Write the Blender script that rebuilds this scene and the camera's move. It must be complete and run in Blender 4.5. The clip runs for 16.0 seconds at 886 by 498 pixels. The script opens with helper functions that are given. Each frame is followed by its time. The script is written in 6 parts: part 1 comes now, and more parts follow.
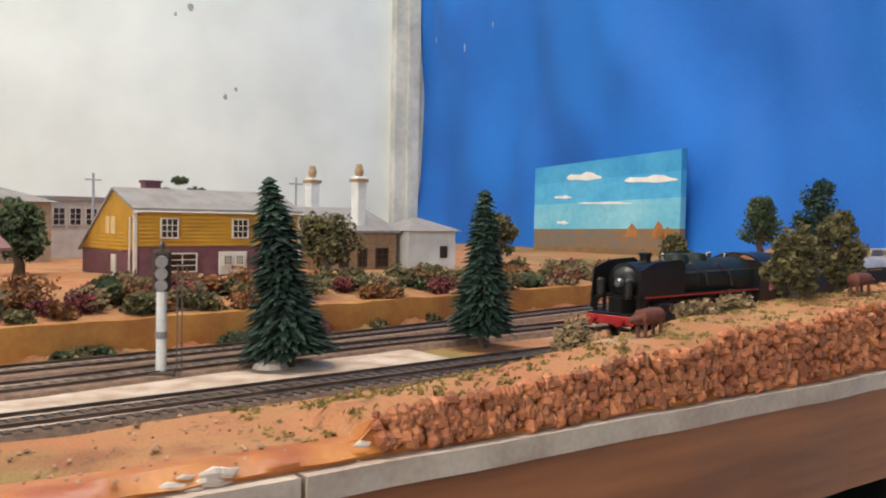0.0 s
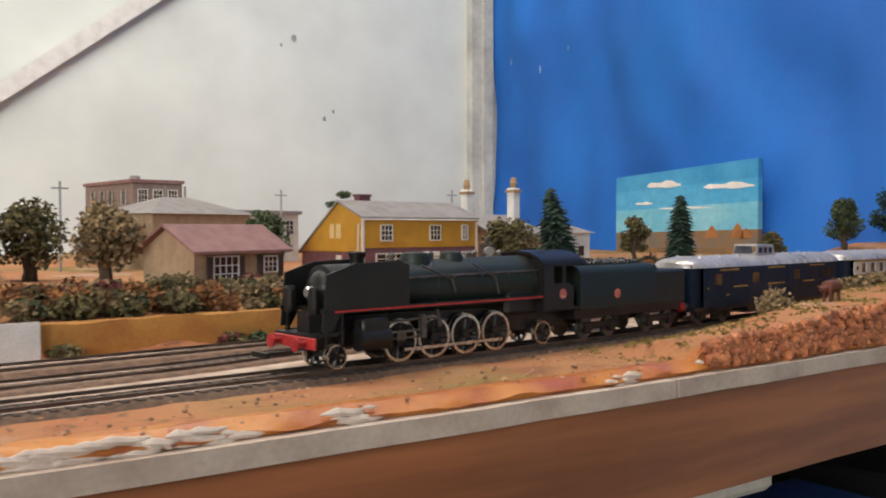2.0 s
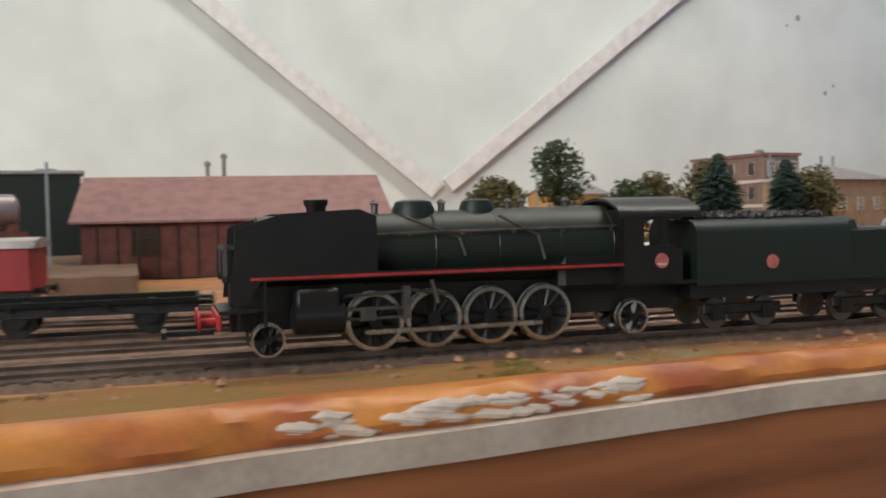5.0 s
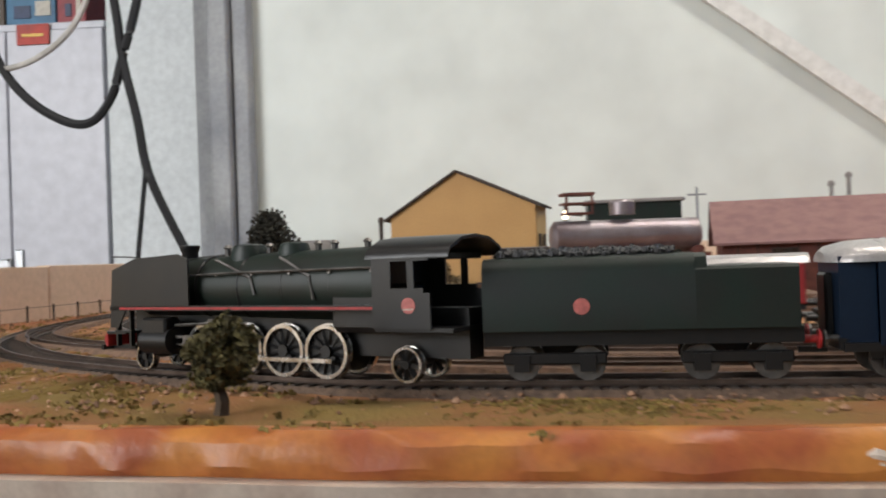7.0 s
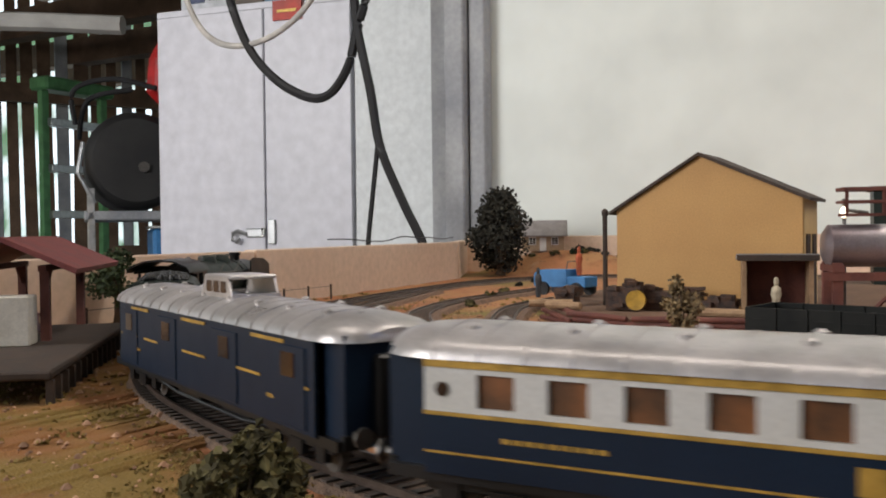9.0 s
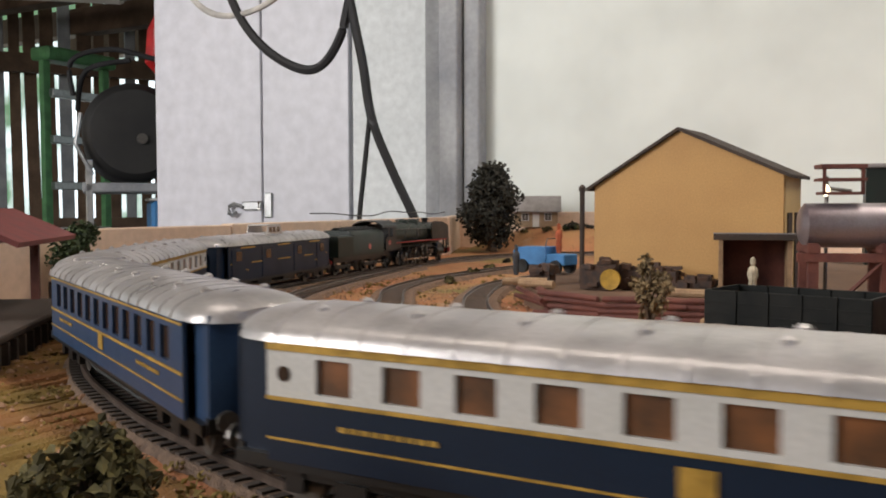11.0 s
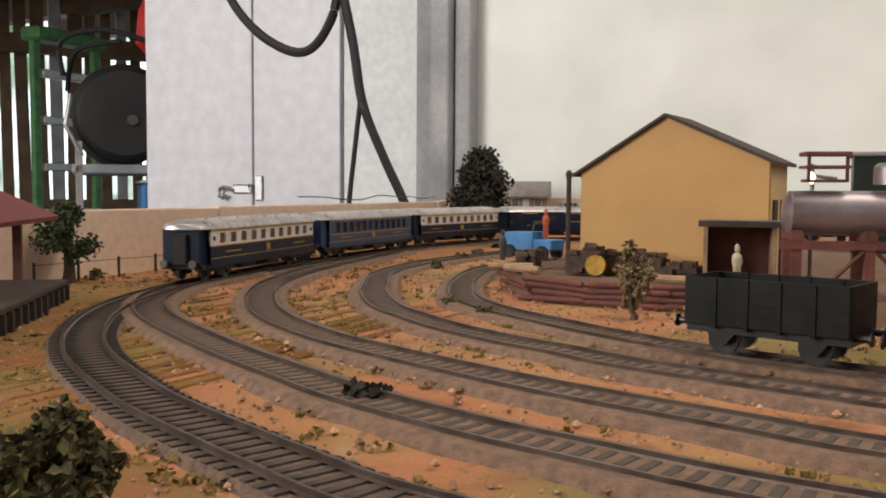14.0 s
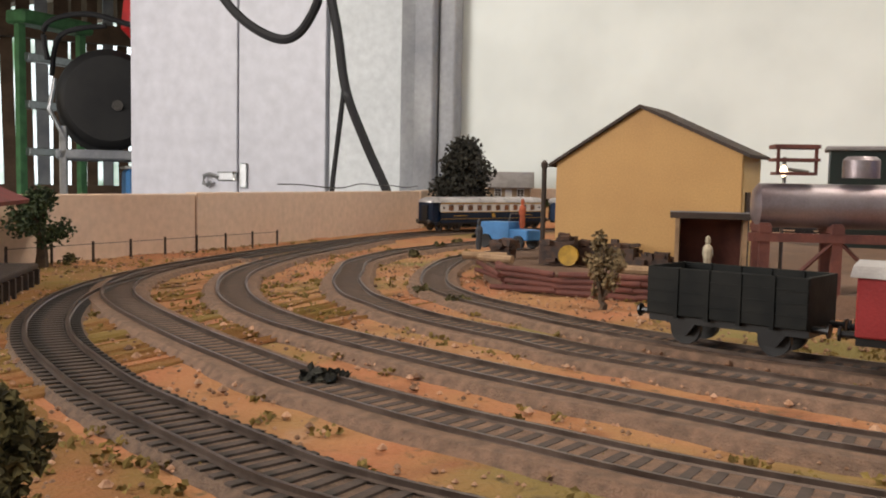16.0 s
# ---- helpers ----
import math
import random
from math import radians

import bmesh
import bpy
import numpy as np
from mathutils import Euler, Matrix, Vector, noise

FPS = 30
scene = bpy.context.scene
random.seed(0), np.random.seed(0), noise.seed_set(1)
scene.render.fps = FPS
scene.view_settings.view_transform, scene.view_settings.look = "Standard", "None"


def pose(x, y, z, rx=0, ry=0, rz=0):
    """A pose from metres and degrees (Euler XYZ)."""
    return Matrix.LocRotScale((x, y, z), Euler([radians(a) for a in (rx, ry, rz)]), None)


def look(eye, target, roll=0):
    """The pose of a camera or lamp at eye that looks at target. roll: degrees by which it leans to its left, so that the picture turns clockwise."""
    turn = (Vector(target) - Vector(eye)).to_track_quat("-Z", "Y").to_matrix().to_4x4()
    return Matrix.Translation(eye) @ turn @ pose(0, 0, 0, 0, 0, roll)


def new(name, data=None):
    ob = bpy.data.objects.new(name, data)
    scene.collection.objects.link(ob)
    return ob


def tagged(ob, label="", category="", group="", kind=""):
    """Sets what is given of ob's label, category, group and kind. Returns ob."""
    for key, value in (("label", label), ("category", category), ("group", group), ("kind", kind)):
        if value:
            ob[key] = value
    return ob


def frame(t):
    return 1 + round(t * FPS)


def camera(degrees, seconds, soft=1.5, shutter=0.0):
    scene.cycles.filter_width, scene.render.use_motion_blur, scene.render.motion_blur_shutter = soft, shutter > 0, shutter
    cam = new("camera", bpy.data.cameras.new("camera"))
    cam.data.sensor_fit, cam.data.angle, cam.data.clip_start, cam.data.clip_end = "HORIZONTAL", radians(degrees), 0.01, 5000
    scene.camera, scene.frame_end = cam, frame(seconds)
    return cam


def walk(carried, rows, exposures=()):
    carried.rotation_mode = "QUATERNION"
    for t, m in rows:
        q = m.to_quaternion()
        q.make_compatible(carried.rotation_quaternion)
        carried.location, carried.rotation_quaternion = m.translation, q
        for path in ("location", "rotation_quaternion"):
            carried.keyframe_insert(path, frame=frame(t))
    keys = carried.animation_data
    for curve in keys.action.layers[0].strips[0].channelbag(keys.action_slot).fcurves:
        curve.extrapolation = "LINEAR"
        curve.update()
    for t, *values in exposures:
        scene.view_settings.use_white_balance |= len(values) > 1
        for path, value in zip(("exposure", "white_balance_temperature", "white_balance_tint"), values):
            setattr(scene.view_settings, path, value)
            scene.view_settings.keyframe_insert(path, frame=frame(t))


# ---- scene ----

# ---------------------------------------------------------------- camera
cam = camera(52.17, 16.0, soft=1.9, shutter=0.25)
PATH = [
    (0.00, pose(0.4764, -0.2839, 0.0675, 88.01, -1.09, -35.32)),
    (0.50, pose(0.4376, -0.3034, 0.0673, 88.18, 0.26, -35.02)),
    (1.00, pose(0.3860, -0.3041, 0.0652, 88.59, 0.00, -35.28)),
    (1.50, pose(0.3406, -0.3189, 0.0608, 88.66, 0.15, -34.79)),
    (2.00, pose(0.2767, -0.3225, 0.0593, 88.74, 0.06, -34.78)),
    (2.50, pose(0.2068, -0.3314, 0.0591, 88.91, 0.28, -35.05)),
    (3.00, pose(0.1295, -0.3363, 0.0579, 88.98, 0.34, -34.02)),
    (3.50, pose(0.0697, -0.3160, 0.0536, 88.95, 0.42, -31.60)),
    (4.00, pose(-0.0006, -0.3030, 0.0528, 88.48, 0.24, -28.91)),
    (4.50, pose(-0.0630, -0.2989, 0.0483, 87.51, 1.21, -22.22)),
    (4.70, pose(-0.1018, -0.2958, 0.0455, 87.50, 1.16, -19.62)),
    (6.80, pose(-0.2879, -0.3290, 0.0391, 90.49, 2.36, 8.93)),
    (7.00, pose(-0.3019, -0.3107, 0.0409, 90.54, 2.06, 12.36)),
    (7.50, pose(-0.3235, -0.2760, 0.0519, 90.54, 2.00, 17.77)),
    (8.00, pose(-0.3229, -0.2271, 0.0517, 90.72, 2.17, 22.73)),
    (8.50, pose(-0.3215, -0.1998, 0.0587, 90.44, 1.08, 26.13)),
    (9.00, pose(-0.3127, -0.1917, 0.0625, 88.86, 0.62, 28.35)),
    (11.50, pose(-0.2993, -0.1626, 0.0629, 87.16, 0.04, 28.75)),
    (12.00, pose(-0.2992, -0.1635, 0.0623, 87.02, -0.02, 28.60)),
    (12.50, pose(-0.2985, -0.1662, 0.0636, 86.83, -0.10, 28.51)),
    (13.00, pose(-0.2960, -0.1656, 0.0640, 86.69, -0.13, 28.50)),
    (13.50, pose(-0.2973, -0.1633, 0.0631, 86.49, -0.21, 28.43)),
    (14.00, pose(-0.2961, -0.1616, 0.0625, 86.30, -0.39, 28.40)),
    (14.50, pose(-0.2928, -0.1591, 0.0620, 86.16, -0.52, 28.49)),
    (15.00, pose(-0.2908, -0.1598, 0.0620, 86.08, -0.68, 28.43)),
    (15.50, pose(-0.2901, -0.1582, 0.0625, 85.97, -0.73, 28.18)),
    (16.00, pose(-0.2876, -0.1574, 0.0615, 85.70, -1.11, 27.71)),
]
walk(cam, PATH, exposures=[(0.0, 0.08, 6800, 11), (1.0, -0.02, 6850, 12), (2.5, -0.24, 6950, 13), (4.5, -0.45, 6750, 11), (7.0, -0.48, 6700, 12), (9.0, -0.54, 6900, 14), (11.5, -0.42, 7150, 15), (12.5, -0.38, 7350, 16), (16.0, -0.38, 7350, 16)])

# ---------------------------------------------------------------- world and lamps
world = bpy.data.worlds.new("sky")
world.use_nodes = True
scene.world = world
wn = world.node_tree
sky = wn.nodes.new("ShaderNodeTexSky")
sky.sky_type = 'NISHITA'
sky.sun_disc = False
sky.sun_elevation = radians(38)
sky.sun_rotation = radians(250)
wn.links.new(sky.outputs[0], wn.nodes["Background"].inputs[0])
wn.nodes["Background"].inputs[1].default_value = 0.12


def area(name, m, sx, sy, watts, colour):
    d = bpy.data.lights.new(name, 'AREA')
    d.shape, d.size, d.size_y, d.energy, d.color = 'RECTANGLE', sx, sy, watts, colour
    ob = new(name, d)
    ob.matrix_world = m
    return ob


# added unseen area lamps: overhead for the implied ceiling light, fills at front and side
area("overhead_fill", look((0.55, 0.3, 1.6), (0.65, 0.45, 0)), 1.6, 0.2, 34.0, (1.0, 0.965, 0.9))
area("overhead_fill_far", look((-0.85, -0.1, 1.6), (-0.7, 0.4, 0)), 1.2, 0.2, 7.0, (1.0, 0.965, 0.9))
# front fill, added to light the layout from the camera side
area("front_fill", look((-0.4, -2.6, 1.0), (-0.1, 0.5, 0.1)), 2.4, 1.4, 6.5, (0.96, 0.98, 1.0))
# fill lamp added only to brighten the cupboard and the wall beside it
area("cupboard_fill", look((-2.3, -1.6, 1.0), (-1.7, 1.8, 0.5)), 1.2, 1.4, 105.0, (0.93, 0.97, 1.0))

# ---------------------------------------------------------------- materials
MATS = {}


def mat(name, c, rough=0.7, metal=0.0, c2=None, scale=120.0, fine=900.0, bump=0.25, spec=0.4, var=0.35, depth=0.0006):
    """Two scales of variation in colour, fine relief. scale: patches per metre."""
    if name in MATS:
        return MATS[name]
    m = bpy.data.materials.new(name)
    m.use_nodes = True
    t = m.node_tree
    b = t.nodes["Principled BSDF"]
    tc = t.nodes.new("ShaderNodeTexCoord")
    n1 = t.nodes.new("ShaderNodeTexNoise")
    n2 = t.nodes.new("ShaderNodeTexNoise")
    n1.inputs["Scale"].default_value, n2.inputs["Scale"].default_value = scale, fine
    n1.inputs["Detail"].default_value, n2.inputs["Detail"].default_value = 5, 3
    for n in (n1, n2):
        t.links.new(tc.outputs["Object"], n.inputs["Vector"])
    r1 = t.nodes.new("ShaderNodeValToRGB")
    c2 = c2 or tuple(x * (1 - var) for x in c)
    r1.color_ramp.elements[0].color, r1.color_ramp.elements[1].color = (*c2, 1), (*c, 1)
    r1.color_ramp.elements[0].position, r1.color_ramp.elements[1].position = 0.35, 0.62
    t.links.new(n1.outputs["Fac"], r1.inputs["Fac"])
    mx = t.nodes.new("ShaderNodeMix")
    mx.data_type, mx.blend_type = 'RGBA', 'MULTIPLY'
    mx.inputs[0].default_value = 0.5
    mr = t.nodes.new("ShaderNodeMapRange")
    mr.inputs["To Min"].default_value, mr.inputs["To Max"].default_value = 0.55, 1.35
    t.links.new(n2.outputs["Fac"], mr.inputs["Value"])
    t.links.new(r1.outputs["Color"], mx.inputs[6])
    t.links.new(mr.outputs["Result"], mx.inputs[7])
    t.links.new(mx.outputs[2], b.inputs["Base Color"])
    rr = t.nodes.new("ShaderNodeMapRange")
    rr.inputs["To Min"].default_value, rr.inputs["To Max"].default_value = max(rough - 0.1, 0.03), min(rough + 0.12, 1)
    t.links.new(n1.outputs["Fac"], rr.inputs["Value"])
    t.links.new(rr.outputs["Result"], b.inputs["Roughness"])
    b.inputs["Metallic"].default_value = metal
    b.inputs["Specular IOR Level"].default_value = spec
    if bump:
        bp = t.nodes.new("ShaderNodeBump")
        bp.inputs["Strength"].default_value, bp.inputs["Distance"].default_value = bump, depth
        t.links.new(n2.outputs["Fac"], bp.inputs["Height"])
        t.links.new(bp.outputs["Normal"], b.inputs["Normal"])
    MATS[name] = m
    return m


def glow(name, c, strength):
    m = bpy.data.materials.new(name)
    m.use_nodes = True
    b = m.node_tree.nodes["Principled BSDF"]
    b.inputs["Base Color"].default_value = (*c, 1)
    b.inputs["Emission Color"].default_value = (*c, 1)
    b.inputs["Emission Strength"].default_value = strength
    return m


def island(m, amount=0.5):
    """Vary a joined mesh's pieces in brightness."""
    t = m.node_tree
    b = t.nodes["Principled BSDF"]
    src = b.inputs["Base Color"].links[0].from_socket
    g = t.nodes.new("ShaderNodeNewGeometry")
    mr = t.nodes.new("ShaderNodeMapRange")
    mr.inputs["To Min"].default_value, mr.inputs["To Max"].default_value = 1 - amount, 1 + amount
    t.links.new(g.outputs["Random Per Island"], mr.inputs["Value"])
    mx = t.nodes.new("ShaderNodeMix")
    mx.data_type, mx.blend_type = 'RGBA', 'MULTIPLY'
    mx.inputs[0].default_value = 1.0
    t.links.new(src, mx.inputs[6])
    t.links.new(mr.outputs["Result"], mx.inputs[7])
    t.links.new(mx.outputs[2], b.inputs["Base Color"])
    return m


WALLWHITE = mat("wall_white", (0.62, 0.655, 0.62), 0.5, c2=(0.59, 0.625, 0.59), scale=3, fine=8, bump=0.0)
CREAM = mat("cream_board", (0.66, 0.49, 0.36), 0.6, c2=(0.60, 0.43, 0.31), scale=6, fine=150, bump=0.08)
GREYWOOD = mat("weathered_board", (0.34, 0.35, 0.36), 0.75, c2=(0.22, 0.23, 0.25), scale=9, fine=140, bump=0.4)
CLOTH = mat("blue_cloth", (0.006, 0.135, 0.50), 0.7, c2=(0.005, 0.10, 0.41), scale=5, fine=500, bump=0.1)
CABINET = mat("cabinet_white", (0.60, 0.60, 0.65), 0.4, c2=(0.57, 0.57, 0.62), scale=2, fine=30, bump=0.0)
PINE = mat("varnished_board", (0.33, 0.115, 0.045), 0.40, c2=(0.19, 0.06, 0.024), scale=38, fine=160, bump=0.12)
pt = PINE.node_tree
mp = pt.nodes.new("ShaderNodeMapping")
mp.inputs["Scale"].default_value = (0.12, 1.0, 1.6)
pc = [n for n in pt.nodes if n.bl_idname == "ShaderNodeTexCoord"][0]
pt.links.new(pc.outputs["Object"], mp.inputs["Vector"])
for n in [n for n in pt.nodes if n.bl_idname == "ShaderNodeTexNoise"]:
    pt.links.new(mp.outputs["Vector"], n.inputs["Vector"])
STRIP = mat("grey_strip", (0.52, 0.42, 0.34), 0.6, c2=(0.40, 0.30, 0.24), scale=40, fine=400)
FOAM = island(mat("painted_foam", (0.42, 0.15, 0.06), 0.45, c2=(0.26, 0.08, 0.035), scale=70, fine=500, bump=0.6, depth=0.001), 0.45)
OCHRE = mat("ochre_paint", (0.52, 0.20, 0.045), 0.4, c2=(0.34, 0.09, 0.035), scale=38, fine=400, bump=0.4)
PLASTER = mat("bare_plaster", (0.62, 0.53, 0.45), 0.7, c2=(0.55, 0.45, 0.38), scale=80, fine=500, bump=0.4)
BLACK = mat("loco_black", (0.007, 0.007, 0.0075), 0.36, c2=(0.012, 0.011, 0.0105), scale=60, fine=900, bump=0.05)
LOCOGREEN = mat("loco_green", (0.007, 0.016, 0.011), 0.46, c2=(0.010, 0.013, 0.010), scale=60, fine=900, bump=0.05)
STEEL = mat("bright_steel", (0.62, 0.60, 0.57), 0.25, 1.0, scale=200, bump=0.05)
DARKSTEEL = mat("dark_steel", (0.16, 0.15, 0.14), 0.4, 0.8, scale=200, bump=0.1)
RAIL = mat("rail_steel", (0.15, 0.11, 0.09), 0.34, 0.6, c2=(0.08, 0.058, 0.047), scale=90, bump=0.1)
SLEEPER = mat("sleeper", (0.085, 0.062, 0.05), 0.85, c2=(0.035, 0.03, 0.026), scale=120, fine=1200, bump=0.3)
BALLAST = mat("ballast", (0.20, 0.13, 0.09), 0.9, c2=(0.12, 0.08, 0.058), scale=300, fine=1500, bump=1.0, depth=0.0012)
REDPAINT = mat("signal_red", (0.42, 0.03, 0.03), 0.4, scale=200)
REDLINE = mat("lining_red", (0.40, 0.03, 0.03), 0.45, scale=200)
COACHBLUE = mat("coach_blue", (0.004, 0.011, 0.026), 0.4, c2=(0.006, 0.015, 0.032), scale=40, bump=0.04, spec=0.25)
PALEBLUE = mat("coach_mid_blue", (0.020, 0.045, 0.10), 0.32, c2=(0.025, 0.055, 0.115), scale=40, bump=0.04)
COACHWHITE = mat("coach_ivory", (0.56, 0.55, 0.53), 0.35, c2=(0.52, 0.51, 0.48), scale=40, bump=0.04)
ROOF = mat("silver_roof", (0.50, 0.47, 0.46), 0.30, 0.45, c2=(0.34, 0.32, 0.31), scale=60, bump=0.12)
GOLD = mat("gold_line", (0.50, 0.30, 0.06), 0.4, 0.3, scale=200)
GLASS = mat("dark_glass", (0.03, 0.022, 0.018), 0.12, c2=(0.06, 0.03, 0.015), scale=70, bump=0.0, spec=0.6)
AMBER = mat("warm_interior", (0.20, 0.075, 0.025), 0.4, c2=(0.06, 0.03, 0.015), scale=90, bump=0.0)
YELLOW = mat("yellow_boards", (0.56, 0.30, 0.035), 0.5, c2=(0.47, 0.24, 0.03), scale=60)
PLUM = mat("plum_brick", (0.16, 0.065, 0.075), 0.7, c2=(0.11, 0.045, 0.055), scale=150)
GREYROOF = mat("grey_shingle", (0.26, 0.24, 0.23), 0.7, c2=(0.20, 0.18, 0.17), scale=80, bump=0.3)
REDROOF = mat("mauve_roof", (0.26, 0.14, 0.125), 0.7, c2=(0.20, 0.10, 0.095), scale=80, bump=0.3)
TAN = mat("tan_render", (0.38, 0.27, 0.17), 0.7, c2=(0.30, 0.21, 0.13), scale=120)
STONE = mat("tan_stone", (0.36, 0.23, 0.13), 0.75, c2=(0.26, 0.16, 0.09), scale=200, bump=0.6)
OFFWHITE = mat("off_white_trim", (0.62, 0.58, 0.50), 0.55, c2=(0.52, 0.48, 0.41), scale=100)
WHITEWALL = mat("white_plaster", (0.68, 0.67, 0.64), 0.6, c2=(0.58, 0.57, 0.54), scale=60)
BRICK = mat("brown_brick", (0.24, 0.17, 0.145), 0.75, c2=(0.19, 0.13, 0.11), scale=150)
DARKWOOD = mat("dark_timber", (0.06, 0.04, 0.03), 0.8, c2=(0.035, 0.025, 0.02), scale=100, bump=0.4)
REDWOOD = mat("red_brown_timber", (0.16, 0.055, 0.04), 0.75, c2=(0.10, 0.035, 0.028), scale=100, bump=0.4)
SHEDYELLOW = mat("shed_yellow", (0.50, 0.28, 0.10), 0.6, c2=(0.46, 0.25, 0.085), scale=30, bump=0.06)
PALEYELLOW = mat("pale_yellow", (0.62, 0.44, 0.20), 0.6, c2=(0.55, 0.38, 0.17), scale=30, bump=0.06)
TANKSILVER = mat("tank_silver", (0.30, 0.26, 0.27), 0.35, 0.6, c2=(0.22, 0.17, 0.18), scale=60, bump=0.1)
VANRED = mat("van_red", (0.30, 0.025, 0.025), 0.4, c2=(0.24, 0.02, 0.02), scale=60)
WAGONBLACK = mat("wagon_black", (0.008, 0.009, 0.0085), 0.6, c2=(0.014, 0.014, 0.012), scale=100, bump=0.2, spec=0.15)
BLUEPAINT = mat("truck_blue", (0.04, 0.19, 0.42), 0.5, c2=(0.03, 0.15, 0.34), scale=100)
FIRLEAF = island(mat("fir_needles", (0.020, 0.043, 0.027), 0.85, c2=(0.012, 0.03, 0.02), scale=200, bump=0.0), 0.6)
LEAF = island(mat("green_leaves", (0.055, 0.078, 0.03), 0.85, c2=(0.03, 0.045, 0.02), scale=150, bump=0.0), 0.6)
OLIVE = island(mat("olive_foliage", (0.115, 0.095, 0.035), 0.9, c2=(0.06, 0.05, 0.02), scale=150, bump=0.0), 0.6)
DARKLEAF = island(mat("dark_foliage", (0.03, 0.028, 0.02), 0.9, c2=(0.018, 0.017, 0.012), scale=150, bump=0.0), 0.6)
RUSTLEAF = island(mat("rust_foliage", (0.22, 0.09, 0.025), 0.9, c2=(0.13, 0.05, 0.02), scale=150, bump=0.0), 0.5)
REDLEAF = island(mat("crimson_foliage", (0.16, 0.03, 0.03), 0.9, c2=(0.09, 0.02, 0.02), scale=150, bump=0.0), 0.5)
STRAW = island(mat("straw_foliage", (0.24, 0.17, 0.085), 0.9, c2=(0.15, 0.10, 0.05), scale=150, bump=0.0), 0.5)
BARK = mat("bark", (0.10, 0.065, 0.04), 0.9, c2=(0.06, 0.04, 0.025), scale=200, bump=0.6)
LIME = mat("lime_paint", (0.10, 0.38, 0.03), 0.5, scale=100)
CABLE = mat("black_cable", (0.012, 0.012, 0.014), 0.5, scale=30, bump=0.0)
WHITECABLE = mat("white_cable", (0.55, 0.52, 0.48), 0.5, scale=30, bump=0.0)
ZINC = mat("zinc", (0.50, 0.51, 0.52), 0.35, 0.9, c2=(0.38, 0.39, 0.40), scale=60, bump=0.1)
PIPE = mat("pvc_pipe", (0.42, 0.41, 0.38), 0.5, c2=(0.34, 0.33, 0.31), scale=12, bump=0.05)
BARNWOOD = mat("barn_timber", (0.16, 0.10, 0.065), 0.85, c2=(0.09, 0.055, 0.035), scale=8, fine=80, bump=0.5)
DRUM = mat("black_drum", (0.012, 0.012, 0.013), 0.55, c2=(0.02, 0.02, 0.02), scale=10, bump=0.1)
FLOORM = mat("concrete_floor", (0.20, 0.19, 0.18), 0.85, c2=(0.13, 0.125, 0.12), scale=5, fine=90)
CEIL = mat("shed_ceiling", (0.30, 0.26, 0.22), 0.8, c2=(0.22, 0.19, 0.16), scale=4, fine=60)
COAL = mat("coal", (0.010, 0.010, 0.011), 0.4, scale=400, bump=0.6)
PINK = mat("emblem_pink", (0.55, 0.16, 0.14), 0.5, scale=300)


